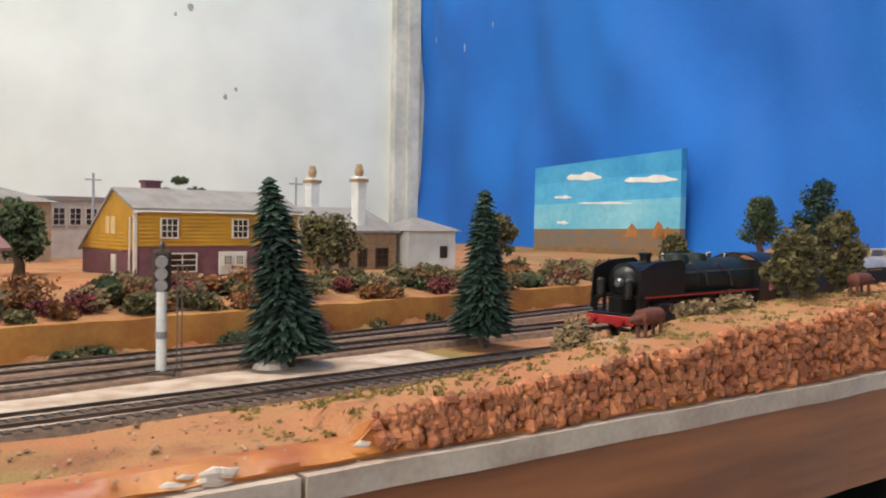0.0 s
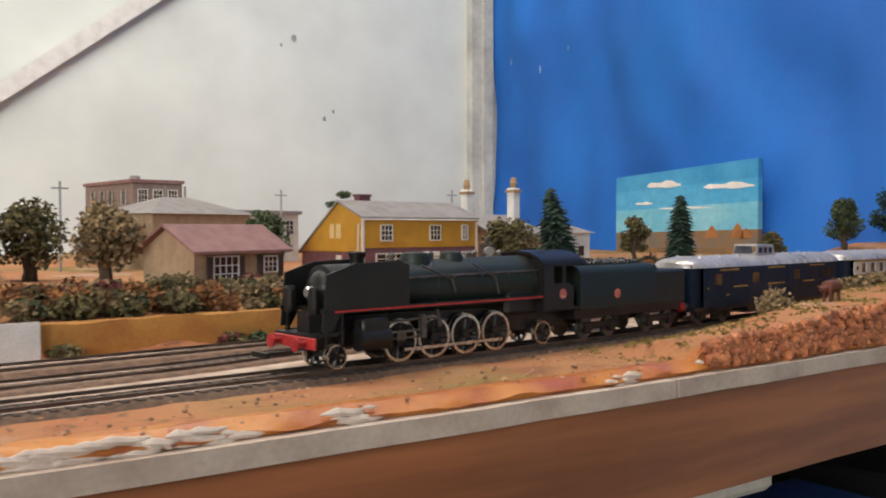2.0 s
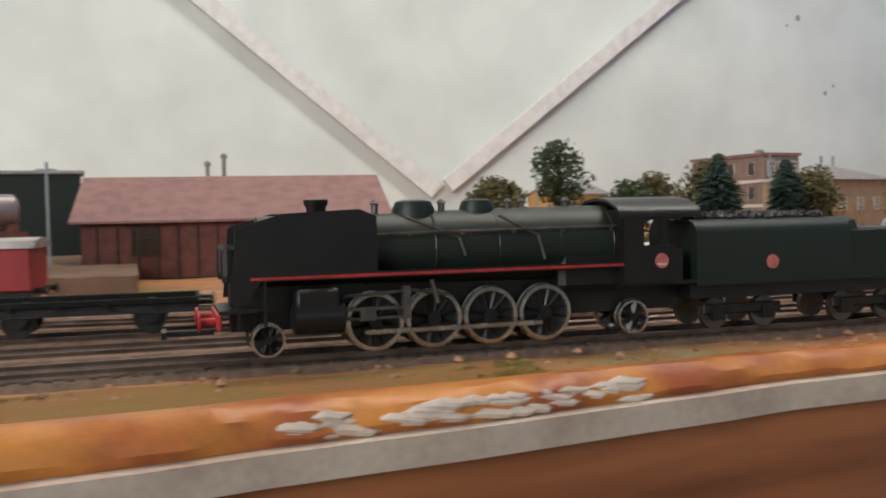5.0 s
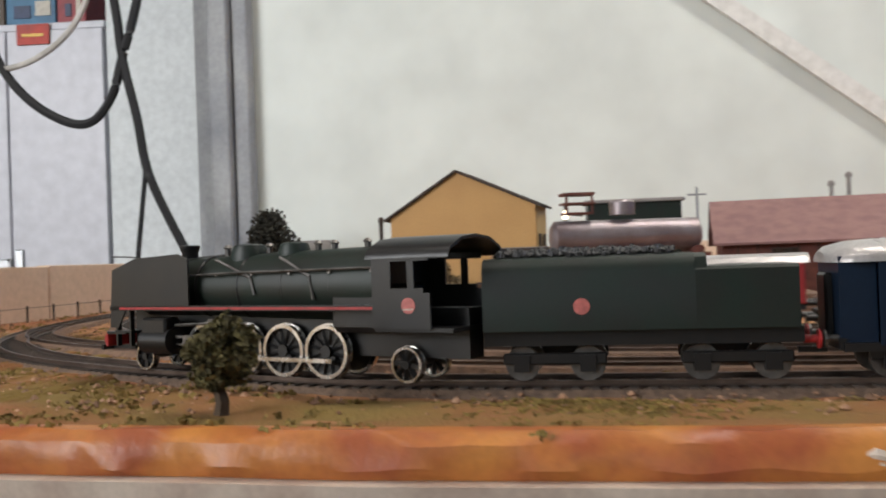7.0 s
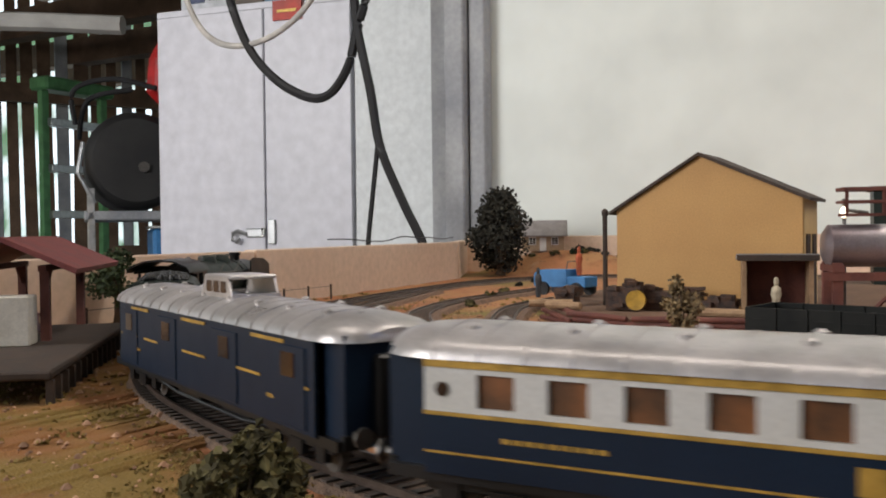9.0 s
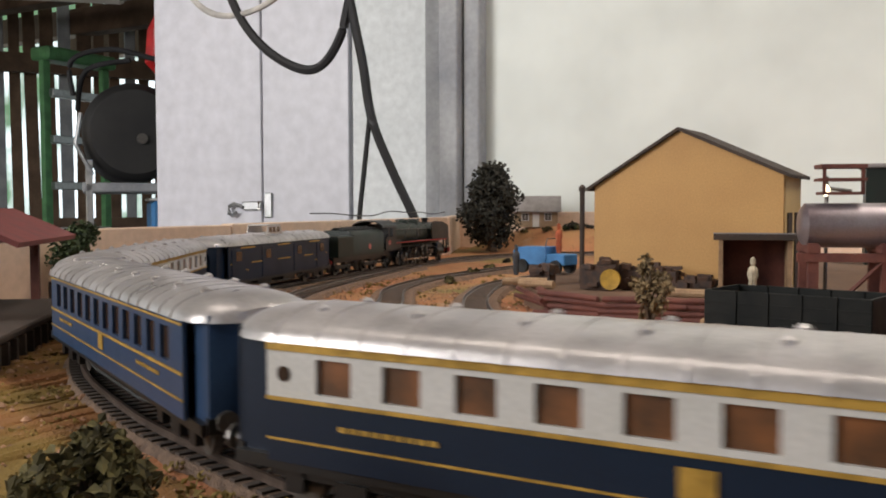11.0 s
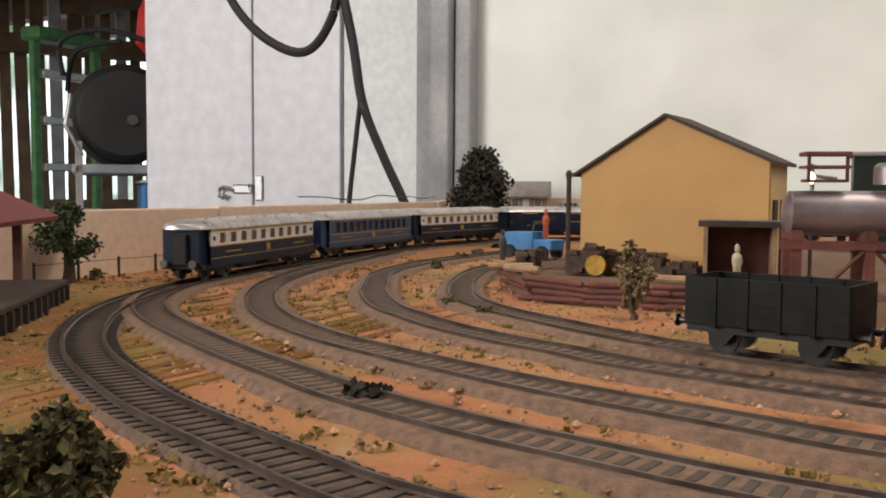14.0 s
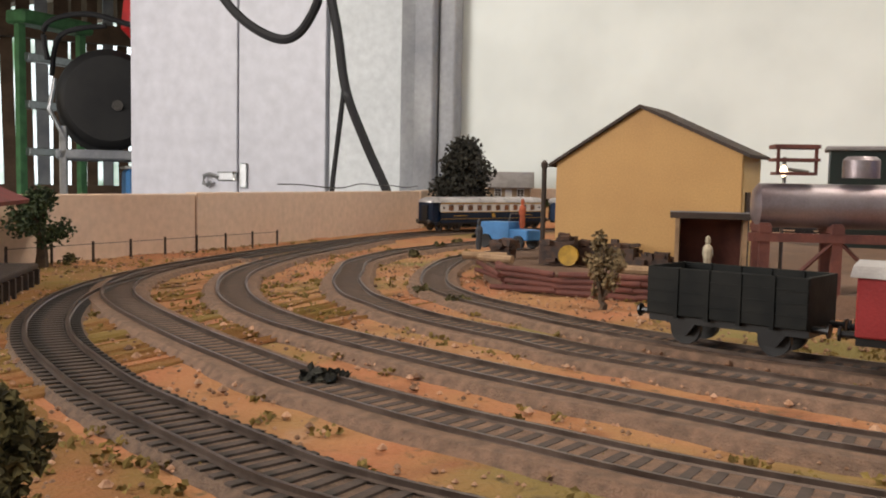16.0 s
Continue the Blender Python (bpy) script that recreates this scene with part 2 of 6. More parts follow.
# ---------------------------------------------------------------- mesh builder
class MB:
    """Collects vertices and faces of one mesh."""

    def __init__(self):
        self.v, self.f, self.m = [], [], Matrix()

    def add(self, verts, faces):
        o = len(self.v)
        self.v += [tuple(self.m @ Vector(p)) for p in verts]
        self.f += [tuple(o + i for i in q) for q in faces]
        return self

    def box(self, x0, x1, y0, y1, z0, z1, b=0.0):
        if b <= 0:
            return self.add([(x, y, z) for z in (z0, z1) for x, y in ((x0, y0), (x1, y0), (x1, y1), (x0, y1))],
                            [(3, 2, 1, 0), (4, 5, 6, 7), (0, 1, 5, 4), (1, 2, 6, 5), (2, 3, 7, 6), (3, 0, 4, 7)])
        q = lambda i, z: [(x0 + i, y0 + b, z), (x0 + b, y0 + i, z), (x1 - b, y0 + i, z), (x1 - i, y0 + b, z), (x1 - i, y1 - b, z), (x1 - b, y1 - i, z), (x0 + b, y1 - i, z), (x0 + i, y1 - b, z)]
        inner = lambda z: [(x0 + b, y0 + b, z), (x0 + b, y0 + b, z), (x1 - b, y0 + b, z), (x1 - b, y0 + b, z), (x1 - b, y1 - b, z), (x1 - b, y1 - b, z), (x0 + b, y1 - b, z), (x0 + b, y1 - b, z)]
        return self.rings([inner(z0), q(0, z0 + b), q(0, z1 - b), inner(z1)], caps=True)

    def rings(self, rings, caps=False, loop=True):
        n = len(rings[0])
        vs = [p for r in rings for p in r]
        fs = []
        for k in range(len(rings) - 1):
            for i in range(n if loop else n - 1):
                j = (i + 1) % n
                fs.append((k * n + i, k * n + j, (k + 1) * n + j, (k + 1) * n + i))
        if caps:
            fs.append(tuple(reversed(range(n))))
            fs.append(tuple((len(rings) - 1) * n + i for i in range(n)))
        return self.add(vs, fs)

    def lathe(self, profile, c=(0, 0, 0), axis='z', n=16):
        """profile: (radius, height) pairs."""
        rg = []
        for r, h in profile:
            ring = []
            for i in range(n):
                a = 2 * math.pi * i / n
                u, w = r * math.cos(a), r * math.sin(a)
                p = {'z': (u, w, h), 'x': (h, u, w), 'y': (w, h, u)}[axis]
                ring.append((p[0] + c[0], p[1] + c[1], p[2] + c[2]))
            rg.append(ring)
        return self.rings(rg, caps=True)

    def cyl(self, c, r, h, axis='z', n=14, r2=None):
        return self.lathe([(r, 0), (r if r2 is None else r2, h)], c, axis, n)

    def tube(self, pts, r, n=6):
        pts = [Vector(p) for p in pts]
        rg = []
        for i, p in enumerate(pts):
            d = (pts[min(i + 1, len(pts) - 1)] - pts[max(i - 1, 0)]).normalized()
            a = d.orthogonal().normalized()
            if abs(d.z) < 0.95:
                a = d.cross(Vector((0, 0, 1))).normalized()
            c = d.cross(a)
            rad = r[i] if isinstance(r, (list, tuple)) else r
            rg.append([tuple(p + rad * (math.cos(2 * math.pi * k / n) * a + math.sin(2 * math.pi * k / n) * c)) for k in range(n)])
        return self.rings(rg, caps=True)

    def prism(self, poly, y0, y1):
        """A polygon in x, z pushed from y0 to y1."""
        n = len(poly)
        return self.add([(x, y0, z) for x, z in poly] + [(x, y1, z) for x, z in poly],
                        [tuple(range(n)), tuple(reversed(range(n, 2 * n)))] + [(i + n, (i + 1) % n + n, (i + 1) % n, i) for i in range(n)])

    def prismx(self, poly, x0, x1):
        """A polygon in y, z pushed from x0 to x1."""
        n = len(poly)
        return self.add([(x0, y, z) for y, z in poly] + [(x1, y, z) for y, z in poly],
                        [tuple(reversed(range(n))), tuple(range(n, 2 * n))] + [(i, (i + 1) % n, (i + 1) % n + n, i + n) for i in range(n)])

    def mesh(self, name, smooth=False):
        me = bpy.data.meshes.new(name)
        me.from_pydata(self.v, [], self.f)
        bm = bmesh.new()
        bm.from_mesh(me)
        bmesh.ops.recalc_face_normals(bm, faces=bm.faces)
        bm.to_mesh(me)
        bm.free()
        if smooth:
            for p in me.polygons:
                p.use_smooth = True
            me.set_sharp_from_angle(angle=radians(40))
        me.update()
        return me


def part(name, mb, material, parent=None, label="", smooth=False):
    me = mb.mesh(name, smooth)
    me.materials.append(material)
    ob = new(name, me)
    ob.parent = parent
    if label:
        tagged(ob, label)
    return ob


def empty(name, m, label, category, group="", kind=""):
    ob = new(name)
    ob.empty_display_size = 0.01
    ob.matrix_world = m
    return tagged(ob, label, category, group, kind)


def structure(name, mb, material, label="", smooth=False):
    return tagged(part(name, mb, material, None, "", smooth), label, "", "", "structure")


R = random.Random(4)

# ---------------------------------------------------------------- the plan
MAIN = [(1.75, .16), (1.4, .135), (1.0, .0926), (.8, .0668), (.6, .0418), (.4, .0205), (.2, .0056), (0, 0), (-.15, -.004), (-.28, -.0085),
        (-.35, -.009), (-.397, -.005), (-.427, .0045), (-.451, .013), (-.495, .030), (-.527, .046), (-.566, .068), (-.595, .088), (-.627, .115),
        (-.667, .158), (-.702, .21), (-.733, .28), (-.760, .37), (-.782, .47), (-.797, .57), (-.807, .67), (-.812, .78), (-.80, .88), (-.755, .97),
        (-.67, 1.035), (-.55, 1.07), (-.3, 1.08), (.3, 1.08)]


def curve(points, step=0.004):
    """A smooth line through the points, at even steps."""
    p = np.array(points, float)
    out = []
    for i in range(len(p) - 1):
        a, b, c, d = p[max(i - 1, 0)], p[i], p[i + 1], p[min(i + 2, len(p) - 1)]
        for u in np.arange(24) / 24:
            out.append(.5 * (2 * b + (c - a) * u + (2 * a - 5 * b + 4 * c - d) * u * u + (3 * b - a - 3 * c + d) * u ** 3))
    out = np.array(out + [p[-1]])
    s = np.concatenate([[0], np.cumsum(np.hypot(*np.diff(out, axis=0).T))])
    k = np.arange(0, s[-1], step)
    return np.stack([np.interp(k, s, out[:, 0]), np.interp(k, s, out[:, 1])], 1), k


LINE, ARC = curve(MAIN)
ARC = ARC - ARC[int(np.argmin(np.hypot(LINE[:, 0], LINE[:, 1])))]


def on_line(s):
    return float(np.interp(s, ARC, LINE[:, 0])), float(np.interp(s, ARC, LINE[:, 1]))


def bank_y(x):
    """The retaining wall's foot behind the front tracks."""
    return float(np.interp(x, (0.0, .2, .3, .38, .42, .55, .7, .9, 1.5), (.125, .130, .143, .156, .160, .172, .203, .245, .37)))


def wall_y(x):
    return 1.20 + 0.03 * x


def ground_z(x, y):
    """Heights of the scenery."""
    z = -0.0045 + 0.0012 * noise.noise((x * 22, y * 22, 0)) + 0.0006 * noise.noise((x * 90, y * 90, 3))
    by = bank_y(x)
    if x > 0.03:
        k = min(max((y - by) / 0.004, 0), 1)
        z += k * 0.0165 + k * min(max((y - by - 0.01) / 0.06, 0), 1) * 0.008
    # hill in front of the line, and the hillside behind it, at the right-hand end
    ty = float(np.interp(x, [p[0] for p in MAIN[:8]][::-1], [p[1] for p in MAIN[:8]][::-1]))
    f = min(max((x - 0.63) / 0.27, 0), 1)
    if y < ty - 0.022 and x > 0.622:
        k = min(max((ty - 0.022 - y) / 0.03, 0), 1)
        z += k * (0.006 + f * 0.020 + 0.035 * max(x - 0.9, 0)) + k * 0.003 * noise.noise((x * 30, y * 30, 7))
    if y > ty + 0.05 and x > 0.95:
        k = min(max((x - 1.02) / 0.35, 0), 1) * min(max((ty + 0.32 - y) / 0.12, 0), 1) * min(max((y - ty - 0.05) / 0.05, 0), 1)
        z = max(z, -0.004 + k * 0.045)
    # raised yard and the bank under the far hut
    if x < -0.02:
        d = math.hypot((x + 0.80) / 0.15, (y - 1.11) / 0.075)
        z += 0.036 * max(0, 1 - d * d)
    return z


# ---------------------------------------------------------------- the room
mb = MB()
mb.add([(-7, -4, -0.9), (4, -4, -0.9), (4, 6, -0.9), (-7, 6, -0.9)], [(0, 1, 2, 3)])
structure("floor", mb, FLOORM, "grey concrete shed floor")
mb = MB().box(-7, 4, -4, 6, 2.2, 2.26)
structure("ceiling", mb, CEIL, "dim boarded shed ceiling")
mb = MB()
xa, xb = -1.02, 1.52
mb.add([(xa, wall_y(xa), -0.9), (xb, wall_y(xb), -0.9), (xb, wall_y(xb), 2.2), (xa, wall_y(xa), 2.2),
        (xa, wall_y(xa) + .03, -0.9), (xb, wall_y(xb) + .03, -0.9), (xb, wall_y(xb) + .03, 2.2), (xa, wall_y(xa) + .03, 2.2)],
       [(0, 1, 2, 3), (5, 4, 7, 6), (0, 4, 5, 1), (3, 2, 6, 7), (0, 3, 7, 4), (1, 5, 6, 2)])
structure("wall_back", mb, WALLWHITE, "smooth white painted shed wall")
structure("wall_right", MB().box(1.525, 1.6, -4, 1.27, -0.9, 2.2), WALLWHITE, "white painted side wall")
structure("wall_front", MB().box(0.9, 1.6, -4.1, -4.0, -0.9, 2.2), WALLWHITE, "white painted wall")

# diagonal braces and corner batten on the wall
def on_wall(x, z, off=0.0):
    return Vector((x, wall_y(x) - off, z))


def brace(p, q, w, label):
    a, b = on_wall(*p, 0.004), on_wall(*q, 0.004)
    d = (b - a).normalized()
    n = Vector((0.03, -1, 0)).normalized()
    s = d.cross(n).normalized() * w / 2
    mb = MB()
    mb.rings([[tuple(c + s), tuple(c + s + n * .012), tuple(c - s + n * .012), tuple(c - s)] for c in (a, b)], caps=True)
    structure("trim", mb, WHITEWALL, label)


brace((.262, .085), (-.62, .80), .026, "white diagonal brace nailed to the wall")
brace((.285, .095), (1.02, .66), .026, "white diagonal brace nailed to the wall")
mb = MB()
for i, (x, w, d) in enumerate(((1.442, .016, .02), (1.466, .014, .028), (1.486, .012, .02))):
    mb.box(x - w, x + w - .003, wall_y(x) - d, wall_y(x) - .001, -.05, 1.5)
structure("trim", mb, mat("batten_grey", (0.50, 0.50, 0.46), 0.6, scale=12, fine=90), "pale grey corner batten")
# marks on the wall
mb = MB()
for x, z, r in ((1.0171, .4153, .006), (.99, .40, .003), (.86, .50, .006), (.75, .47, .003), (1.08, .27, .004), (1.10, .285, .003)):
    p = on_wall(x, z, .001)
    mb.add([tuple(p + Vector((r * R.uniform(.6, 1.2) * math.cos(a), -.0006, 1.5 * r * R.uniform(.6, 1.2) * math.sin(a)))) for a in np.arange(7) * .9], [tuple(range(7))])
structure("wall_stain", mb, mat("scuff", (0.28, 0.29, 0.29), 0.7, scale=100), "small grey scuffs on the wall")

# blue cloth backdrop over the side wall, with soft folds
mb = MB()
ny, nz = 90, 60
g = []
for j in range(nz):
    z = -0.06 + 1.5 * j / (nz - 1)
    row = []
    for i in range(ny):
        u = i / (ny - 1)
        y = 1.235 - 1.9 * u
        if i == 0:
            y = 1.225 + 0.035 * (z - .1)
        x = 1.475 + 0.014 * math.sin(9 * y + 2 * z) * math.cos(5 * z + y) + 0.03 * noise.noise((y * 5, z * 3, 2)) + 0.018 * noise.noise((y * 13, z * 6, 5))
        row.append((x, y, z))
    g.append(row)
mb.rings(g, loop=False)
structure("backdrop", mb, CLOTH, "creased bright blue cloth backdrop on the side wall", True)
mb = MB()
for y, z, r in ((1.03, .372, .006), (.95, .40, .004), (1.12, .40, .005)):
    mb.add([(1.448, y + r * .4 * math.cos(a), z + 1.5 * r * math.sin(a)) for a in np.arange(6)], [tuple(range(6))])
structure("wall_stain", mb, mat("pale_scuff", (0.25, 0.33, 0.6), 0.7, scale=100), "pale scuffs on blue cloth")

# baseboard top, front strip and fascia board
nx, ny = 330, 150
xs = np.linspace(-1.0, 1.5, nx)
mb = MB()
front = lambda x: -0.041 - 0.047 * (lambda k: k * k * (3 - 2 * k))(min(max((0.22 - x) / .62, 0), 1)) + 0.035 * max(x - 0.58, 0) + 0.003 * noise.noise((x * 20, 1, 0))
rows = []
for j in range(ny):
    v = (j / (ny - 1)) ** 1.6
    rows.append([])
    for x in xs:
        y0 = front(x)
        y = y0 + (wall_y(x) - 0.002 - y0) * v
        rows[-1].append((x, y, ground_z(x, y)))
mb.rings(rows, loop=False)


def ground_material():
    m = mat("scenic_ground", (0.42, 0.165, 0.075), 0.9, c2=(0.40, 0.205, 0.085), scale=16, fine=700, bump=0.9, depth=0.0014)
    t = m.node_tree
    b = t.nodes["Principled BSDF"]
    src = b.inputs["Base Color"].links[0].from_socket
    tc = t.nodes.new("ShaderNodeTexCoord")
    for scale, col, lo, hi in ((7.0, (0.20, 0.155, 0.045), 0.52, 0.66), (38.0, (0.27, 0.11, 0.05), 0.55, 0.7), (11.0, (0.42, 0.30, 0.22), 0.62, 0.72), (150.0, (0.12, 0.085, 0.04), 0.6, 0.75)):
        n = t.nodes.new("ShaderNodeTexNoise")
        n.inputs["Scale"].default_value, n.inputs["Detail"].default_value = scale, 6
        t.links.new(tc.outputs["Object"], n.inputs["Vector"])
        r = t.nodes.new("ShaderNodeMapRange")
        r.inputs["From Min"].default_value, r.inputs["From Max"].default_value = lo, hi
        t.links.new(n.outputs["Fac"], r.inputs["Value"])
        x = t.nodes.new("ShaderNodeMix")
        x.data_type = 'RGBA'
        x.inputs[7].default_value = (*col, 1)
        t.links.new(r.outputs["Result"], x.inputs[0])
        t.links.new(src, x.inputs[6])
        src = x.outputs[2]
    t.links.new(src, b.inputs["Base Color"])
    return m


GROUND = ground_material()
structure("ground", mb, GROUND, "sandy orange and olive model railway ground cover", True)

def edge_z(x):
    """Underside of the painted edge, deeper towards the curve."""
    return float(np.interp(x, (-.5, -.2, .1, .6), (-.0150, -.0145, -.0100, -.0085)))


# the rough painted edge of the board, the pale strip under it, the varnished fascia
mb = MB()
xs2 = np.arange(-1.0, 1.5, 0.006)
rg = []
for x in xs2:
    y = front(x)
    j = lambda k: 0.0018 * noise.noise((x * 60, k, 4))
    rg.append([(x, y + .012, -.004), (x, y + .001 + j(1), ground_z(x, y + .001) + .0015), (x, y - .003 + j(2), -.006 + j(3)), (x, y - .0045 + j(5), edge_z(x) * .8 + j(6)), (x, y - .003, edge_z(x)), (x, y + .012, edge_z(x))])
mb.rings(rg, caps=True)
structure("board_edge", mb, OCHRE, "rough ochre and white painted board edge", True)
mb = MB()
for i in range(900):
    x = R.uniform(-1.0, .62)
    if noise.noise((x * 7, 5, 5)) + .35 * noise.noise((x * 31, 2, 1)) < .12:
        continue
    r = R.uniform(.0008, .0024)
    z, w = edge_z(x) * .72 + R.uniform(-.0028, .0028), r * R.uniform(1.5, 4.5)
    mb.tube([(x - w, front(x - w) - .0032, z), (x - w * .3, front(x) - .0036, z + r * .2), (x + w * .4, front(x) - .0036, z - r * .15), (x + w, front(x + w) - .0032, z + r * .1)], [r * .15, r * .7, r * .6, r * .15], 6)
structure("board_edge_plaster", mb, PLASTER, "white plaster lumps along the board edge")
def sweep_front(x0, x1, ya, yb, za, zb):
    m_ = MB()
    m_.rings([[(x, front(x) + ya, za(x)), (x, front(x) + ya, zb(x)), (x, front(x) + yb, zb(x)), (x, front(x) + yb, za(x))] for x in np.linspace(x0, x1, 60)], caps=True)
    return m_


structure("front_strip", sweep_front(-1.0, .594, -.009, .02, lambda x: edge_z(x) - .0083, lambda x: edge_z(x) - .0001), STRIP, "pale grey strip along the board edge")
structure("front_strip", sweep_front(.596, 1.5, -.009, .02, lambda x: edge_z(x) - .0083, lambda x: edge_z(x) - .0001), STRIP, "pale grey strip along the board edge")
structure("fascia", sweep_front(-1.0, 1.5, -.005, .013, lambda x: -.066, lambda x: edge_z(x) - .0085), PINE, "red-brown varnished timber fascia")
table = empty("trestle_leg", pose(.66, .02, 0), "white plastic trestle leg under the board", "leg")
part("post", MB().box(-.02, .03, -.03, .03, -.9, -.066, .006), OFFWHITE, table)
part("bracket", MB().box(-.05, .05, -.04, .035, -.085, -.066, .004), OFFWHITE, table)

# black crates added for the dark clutter under the board, and a blue tub
for x0, x1, y0, y1, z1, c, lb in ((.62, 1.02, .10, .5, -.20, (.012, .012, .014), "black plastic crate under the layout"), (1.04, 1.42, .06, .5, -.16, (.015, .015, .017), "black plastic crate under the layout"), (.30, .60, .14, .5, -.24, (.014, .014, .015), "black plastic crate under the layout"), (.80, .90, .03, .095, -.14, (.02, .06, .20), "blue plastic tub under the layout")):
    cr = empty("crate", pose((x0 + x1) / 2, y0, -.9), lb, "crate")
    wd = (x1 - x0) / 2
    part("tub", MB().box(-wd, wd, 0, y1 - y0, 0, z1 + .9, .012), mat("crate_%g" % c[2], c, .45, scale=12), cr)
    part("rim", MB().box(-wd - .006, wd + .006, -.006, y1 - y0 + .006, z1 + .88, z1 + .905, .004), mat("crate_%g" % c[2], c), cr)
# unseen slab added below the scenery to keep light off the floor
structure("shade_board", MB().box(-.98, 1.48, .02, 1.12, -.060, -.030), DARKWOOD, "unseen dark board under the scenery, shading the floor")

# rough foam rocks on the hill's front edge
mb = MB()
for i in range(3000):
    x = R.uniform(.625, 1.35)
    k = R.random()
    h = ground_z(x, front(x) + .001)
    y = front(x) - .0045 + .004 * k
    z = -.006 + (h + .009) * k
    r = R.uniform(.0014, .0034)
    mb.lathe([(r * .3, -r * .8), (r, -r * .2), (r * .75, r * .4), (r * .15, r * .9)], (x, y, z), R.choice('xyz'), 5)
tagged(part("rock_edge", mb, FOAM), "crumbly rust-orange foam rock edge of the hill", "rocks", "", "stuff")

# ---------------------------------------------------------------- track
SL = MB().box(-.0013, .0013, -.0135, .0135, -.0042, -.0018).mesh("sleeper")
SL.materials.append(SLEEPER)


SANDY = mat("sandy_ballast", (0.25, 0.15, 0.10), 0.9, c2=(0.15, 0.095, 0.065), scale=260, fine=1500, bump=1.0, depth=0.0010)


def track(name, pts, label, near=None, sunk=False):
    line, arc = curve(pts, .003)
    t = empty(name, Matrix(), label, "track", "", "structure")
    d = np.gradient(line, axis=0)
    d /= np.hypot(d[:, 0], d[:, 1])[:, None]
    nrm = np.stack([-d[:, 1], d[:, 0]], 1)
    for side in (-1, 1):
        m_ = MB()
        m_.rings([[(p[0] + n[0] * (side * .00825 + o), p[1] + n[1] * (side * .00825 + o), z) for o, z in ((-.0011, -.0018), (-.0005, -.0013), (-.00055, 0), (.00055, 0), (.0005, -.0013), (.0011, -.0018))] for p, n in zip(line, nrm)], caps=True)
        part("rail", m_, RAIL, t)
    bed = ((-.0185, -.0058), (-.0145, -.0016), (-.0095, -.0014), (-.006, -.0020), (.006, -.0020), (.0095, -.0014), (.0145, -.0016), (.0185, -.0058)) if sunk else ((-.0170, -.0058), (-.0140, -.0024), (.0140, -.0024), (.0170, -.0058))
    m_ = MB()
    m_.rings([[(p[0] + n[0] * o, p[1] + n[1] * o, z) for o, z in bed] for p, n in zip(line, nrm)], loop=False)
    part("ballast_bed", m_, SANDY if sunk else BALLAST, t)
    rest = MB()
    for i in range(0, len(line), 2):
        m4 = pose(line[i][0], line[i][1], 0, 0, 0, math.degrees(math.atan2(d[i][1], d[i][0])))
        if near and near[0] < line[i][0] < near[1] and line[i][1] < .5:
            o = new("sleeper", SL)
            o.matrix_world = m4
            o.parent = t
        else:
            rest.m = m4
            rest.box(-.0013, .0013, -.0135, .0135, -.0042, -.0018)
    tagged(part("far_sleepers", rest, SLEEPER, t), kind="stuff")
    return t


track("main_track", MAIN, "curved steel rails on dark sleepers", (-.85, -.25))
track("second_track", [(1.2, .20), (.87, .15), (.736, .133), (.634, .115), (.55, .096), (.46, .082), (.384, .066), (.2, .048), (0, .040), (-.2, .0365), (-.314, .0385), (-.37, .047), (-.405, .0545), (-.454, .070), (-.491, .087), (-.543, .112), (-.616, .153), (-.664, .188), (-.702, .23), (-.738, .295), (-.765, .39)], "curved steel rails on worn sleepers in sandy ballast", (-.7, -.25), True)
track("loop_track", [(1.1, .255), (.92, .214), (.77, .178), (.67, .157), (.544, .135), (.42, .118), (.3, .105), (.15, .094), (0, .086), (-.2, .082), (-.30, .087), (-.34, .095), (-.396, .108), (-.445, .124), (-.492, .142), (-.53, .159), (-.582, .193), (-.627, .236), (-.675, .298), (-.712, .374), (-.737, .45), (-.765, .56), (-.79, .66)], "curved steel rails half sunk in sandy ballast", (-.7, -.25), True)
track("yard_track", [(.0, .118), (-.2, .127), (-.373, .158), (-.425, .178), (-.457, .190), (-.497, .211), (-.527, .233), (-.557, .257), (-.598, .308), (-.628, .358), (-.666, .428), (-.69, .53), (-.69, .64), (-.68, .75)], "curved yard rails half sunk in sandy ballast", None, True)
track("siding_track", [(.0, .172), (-.15, .174), (-.30, .190), (-.373, .2075), (-.419, .227), (-.457, .25), (-.501, .279), (-.538, .316), (-.565, .361), (-.592, .421), (-.617, .506), (-.615, .6)], "weathered siding rails half buried in dirt", None, True)

# ---------------------------------------------------------------- foliage
def leaves(mb, c, r, n, size, flat=1.0):
    for _ in range(n):
        d = Vector((R.gauss(0, 1), R.gauss(0, 1), R.gauss(0, 1))).normalized() * r * R.random() ** .4
        p = Vector(c) + Vector((d.x, d.y, d.z * flat))
        a = Vector((R.gauss(0, 1), R.gauss(0, 1), R.gauss(0, 1))).normalized()
        b = a.orthogonal().normalized()
        s = size * R.uniform(.6, 1.4)
        q = a.cross(b) * s * .35
        mb.add([tuple(p - a * s), tuple(p + b * s * .7 + q), tuple(p + a * s), tuple(p - b * s * .7 + q)], [(0, 1, 2, 3)])


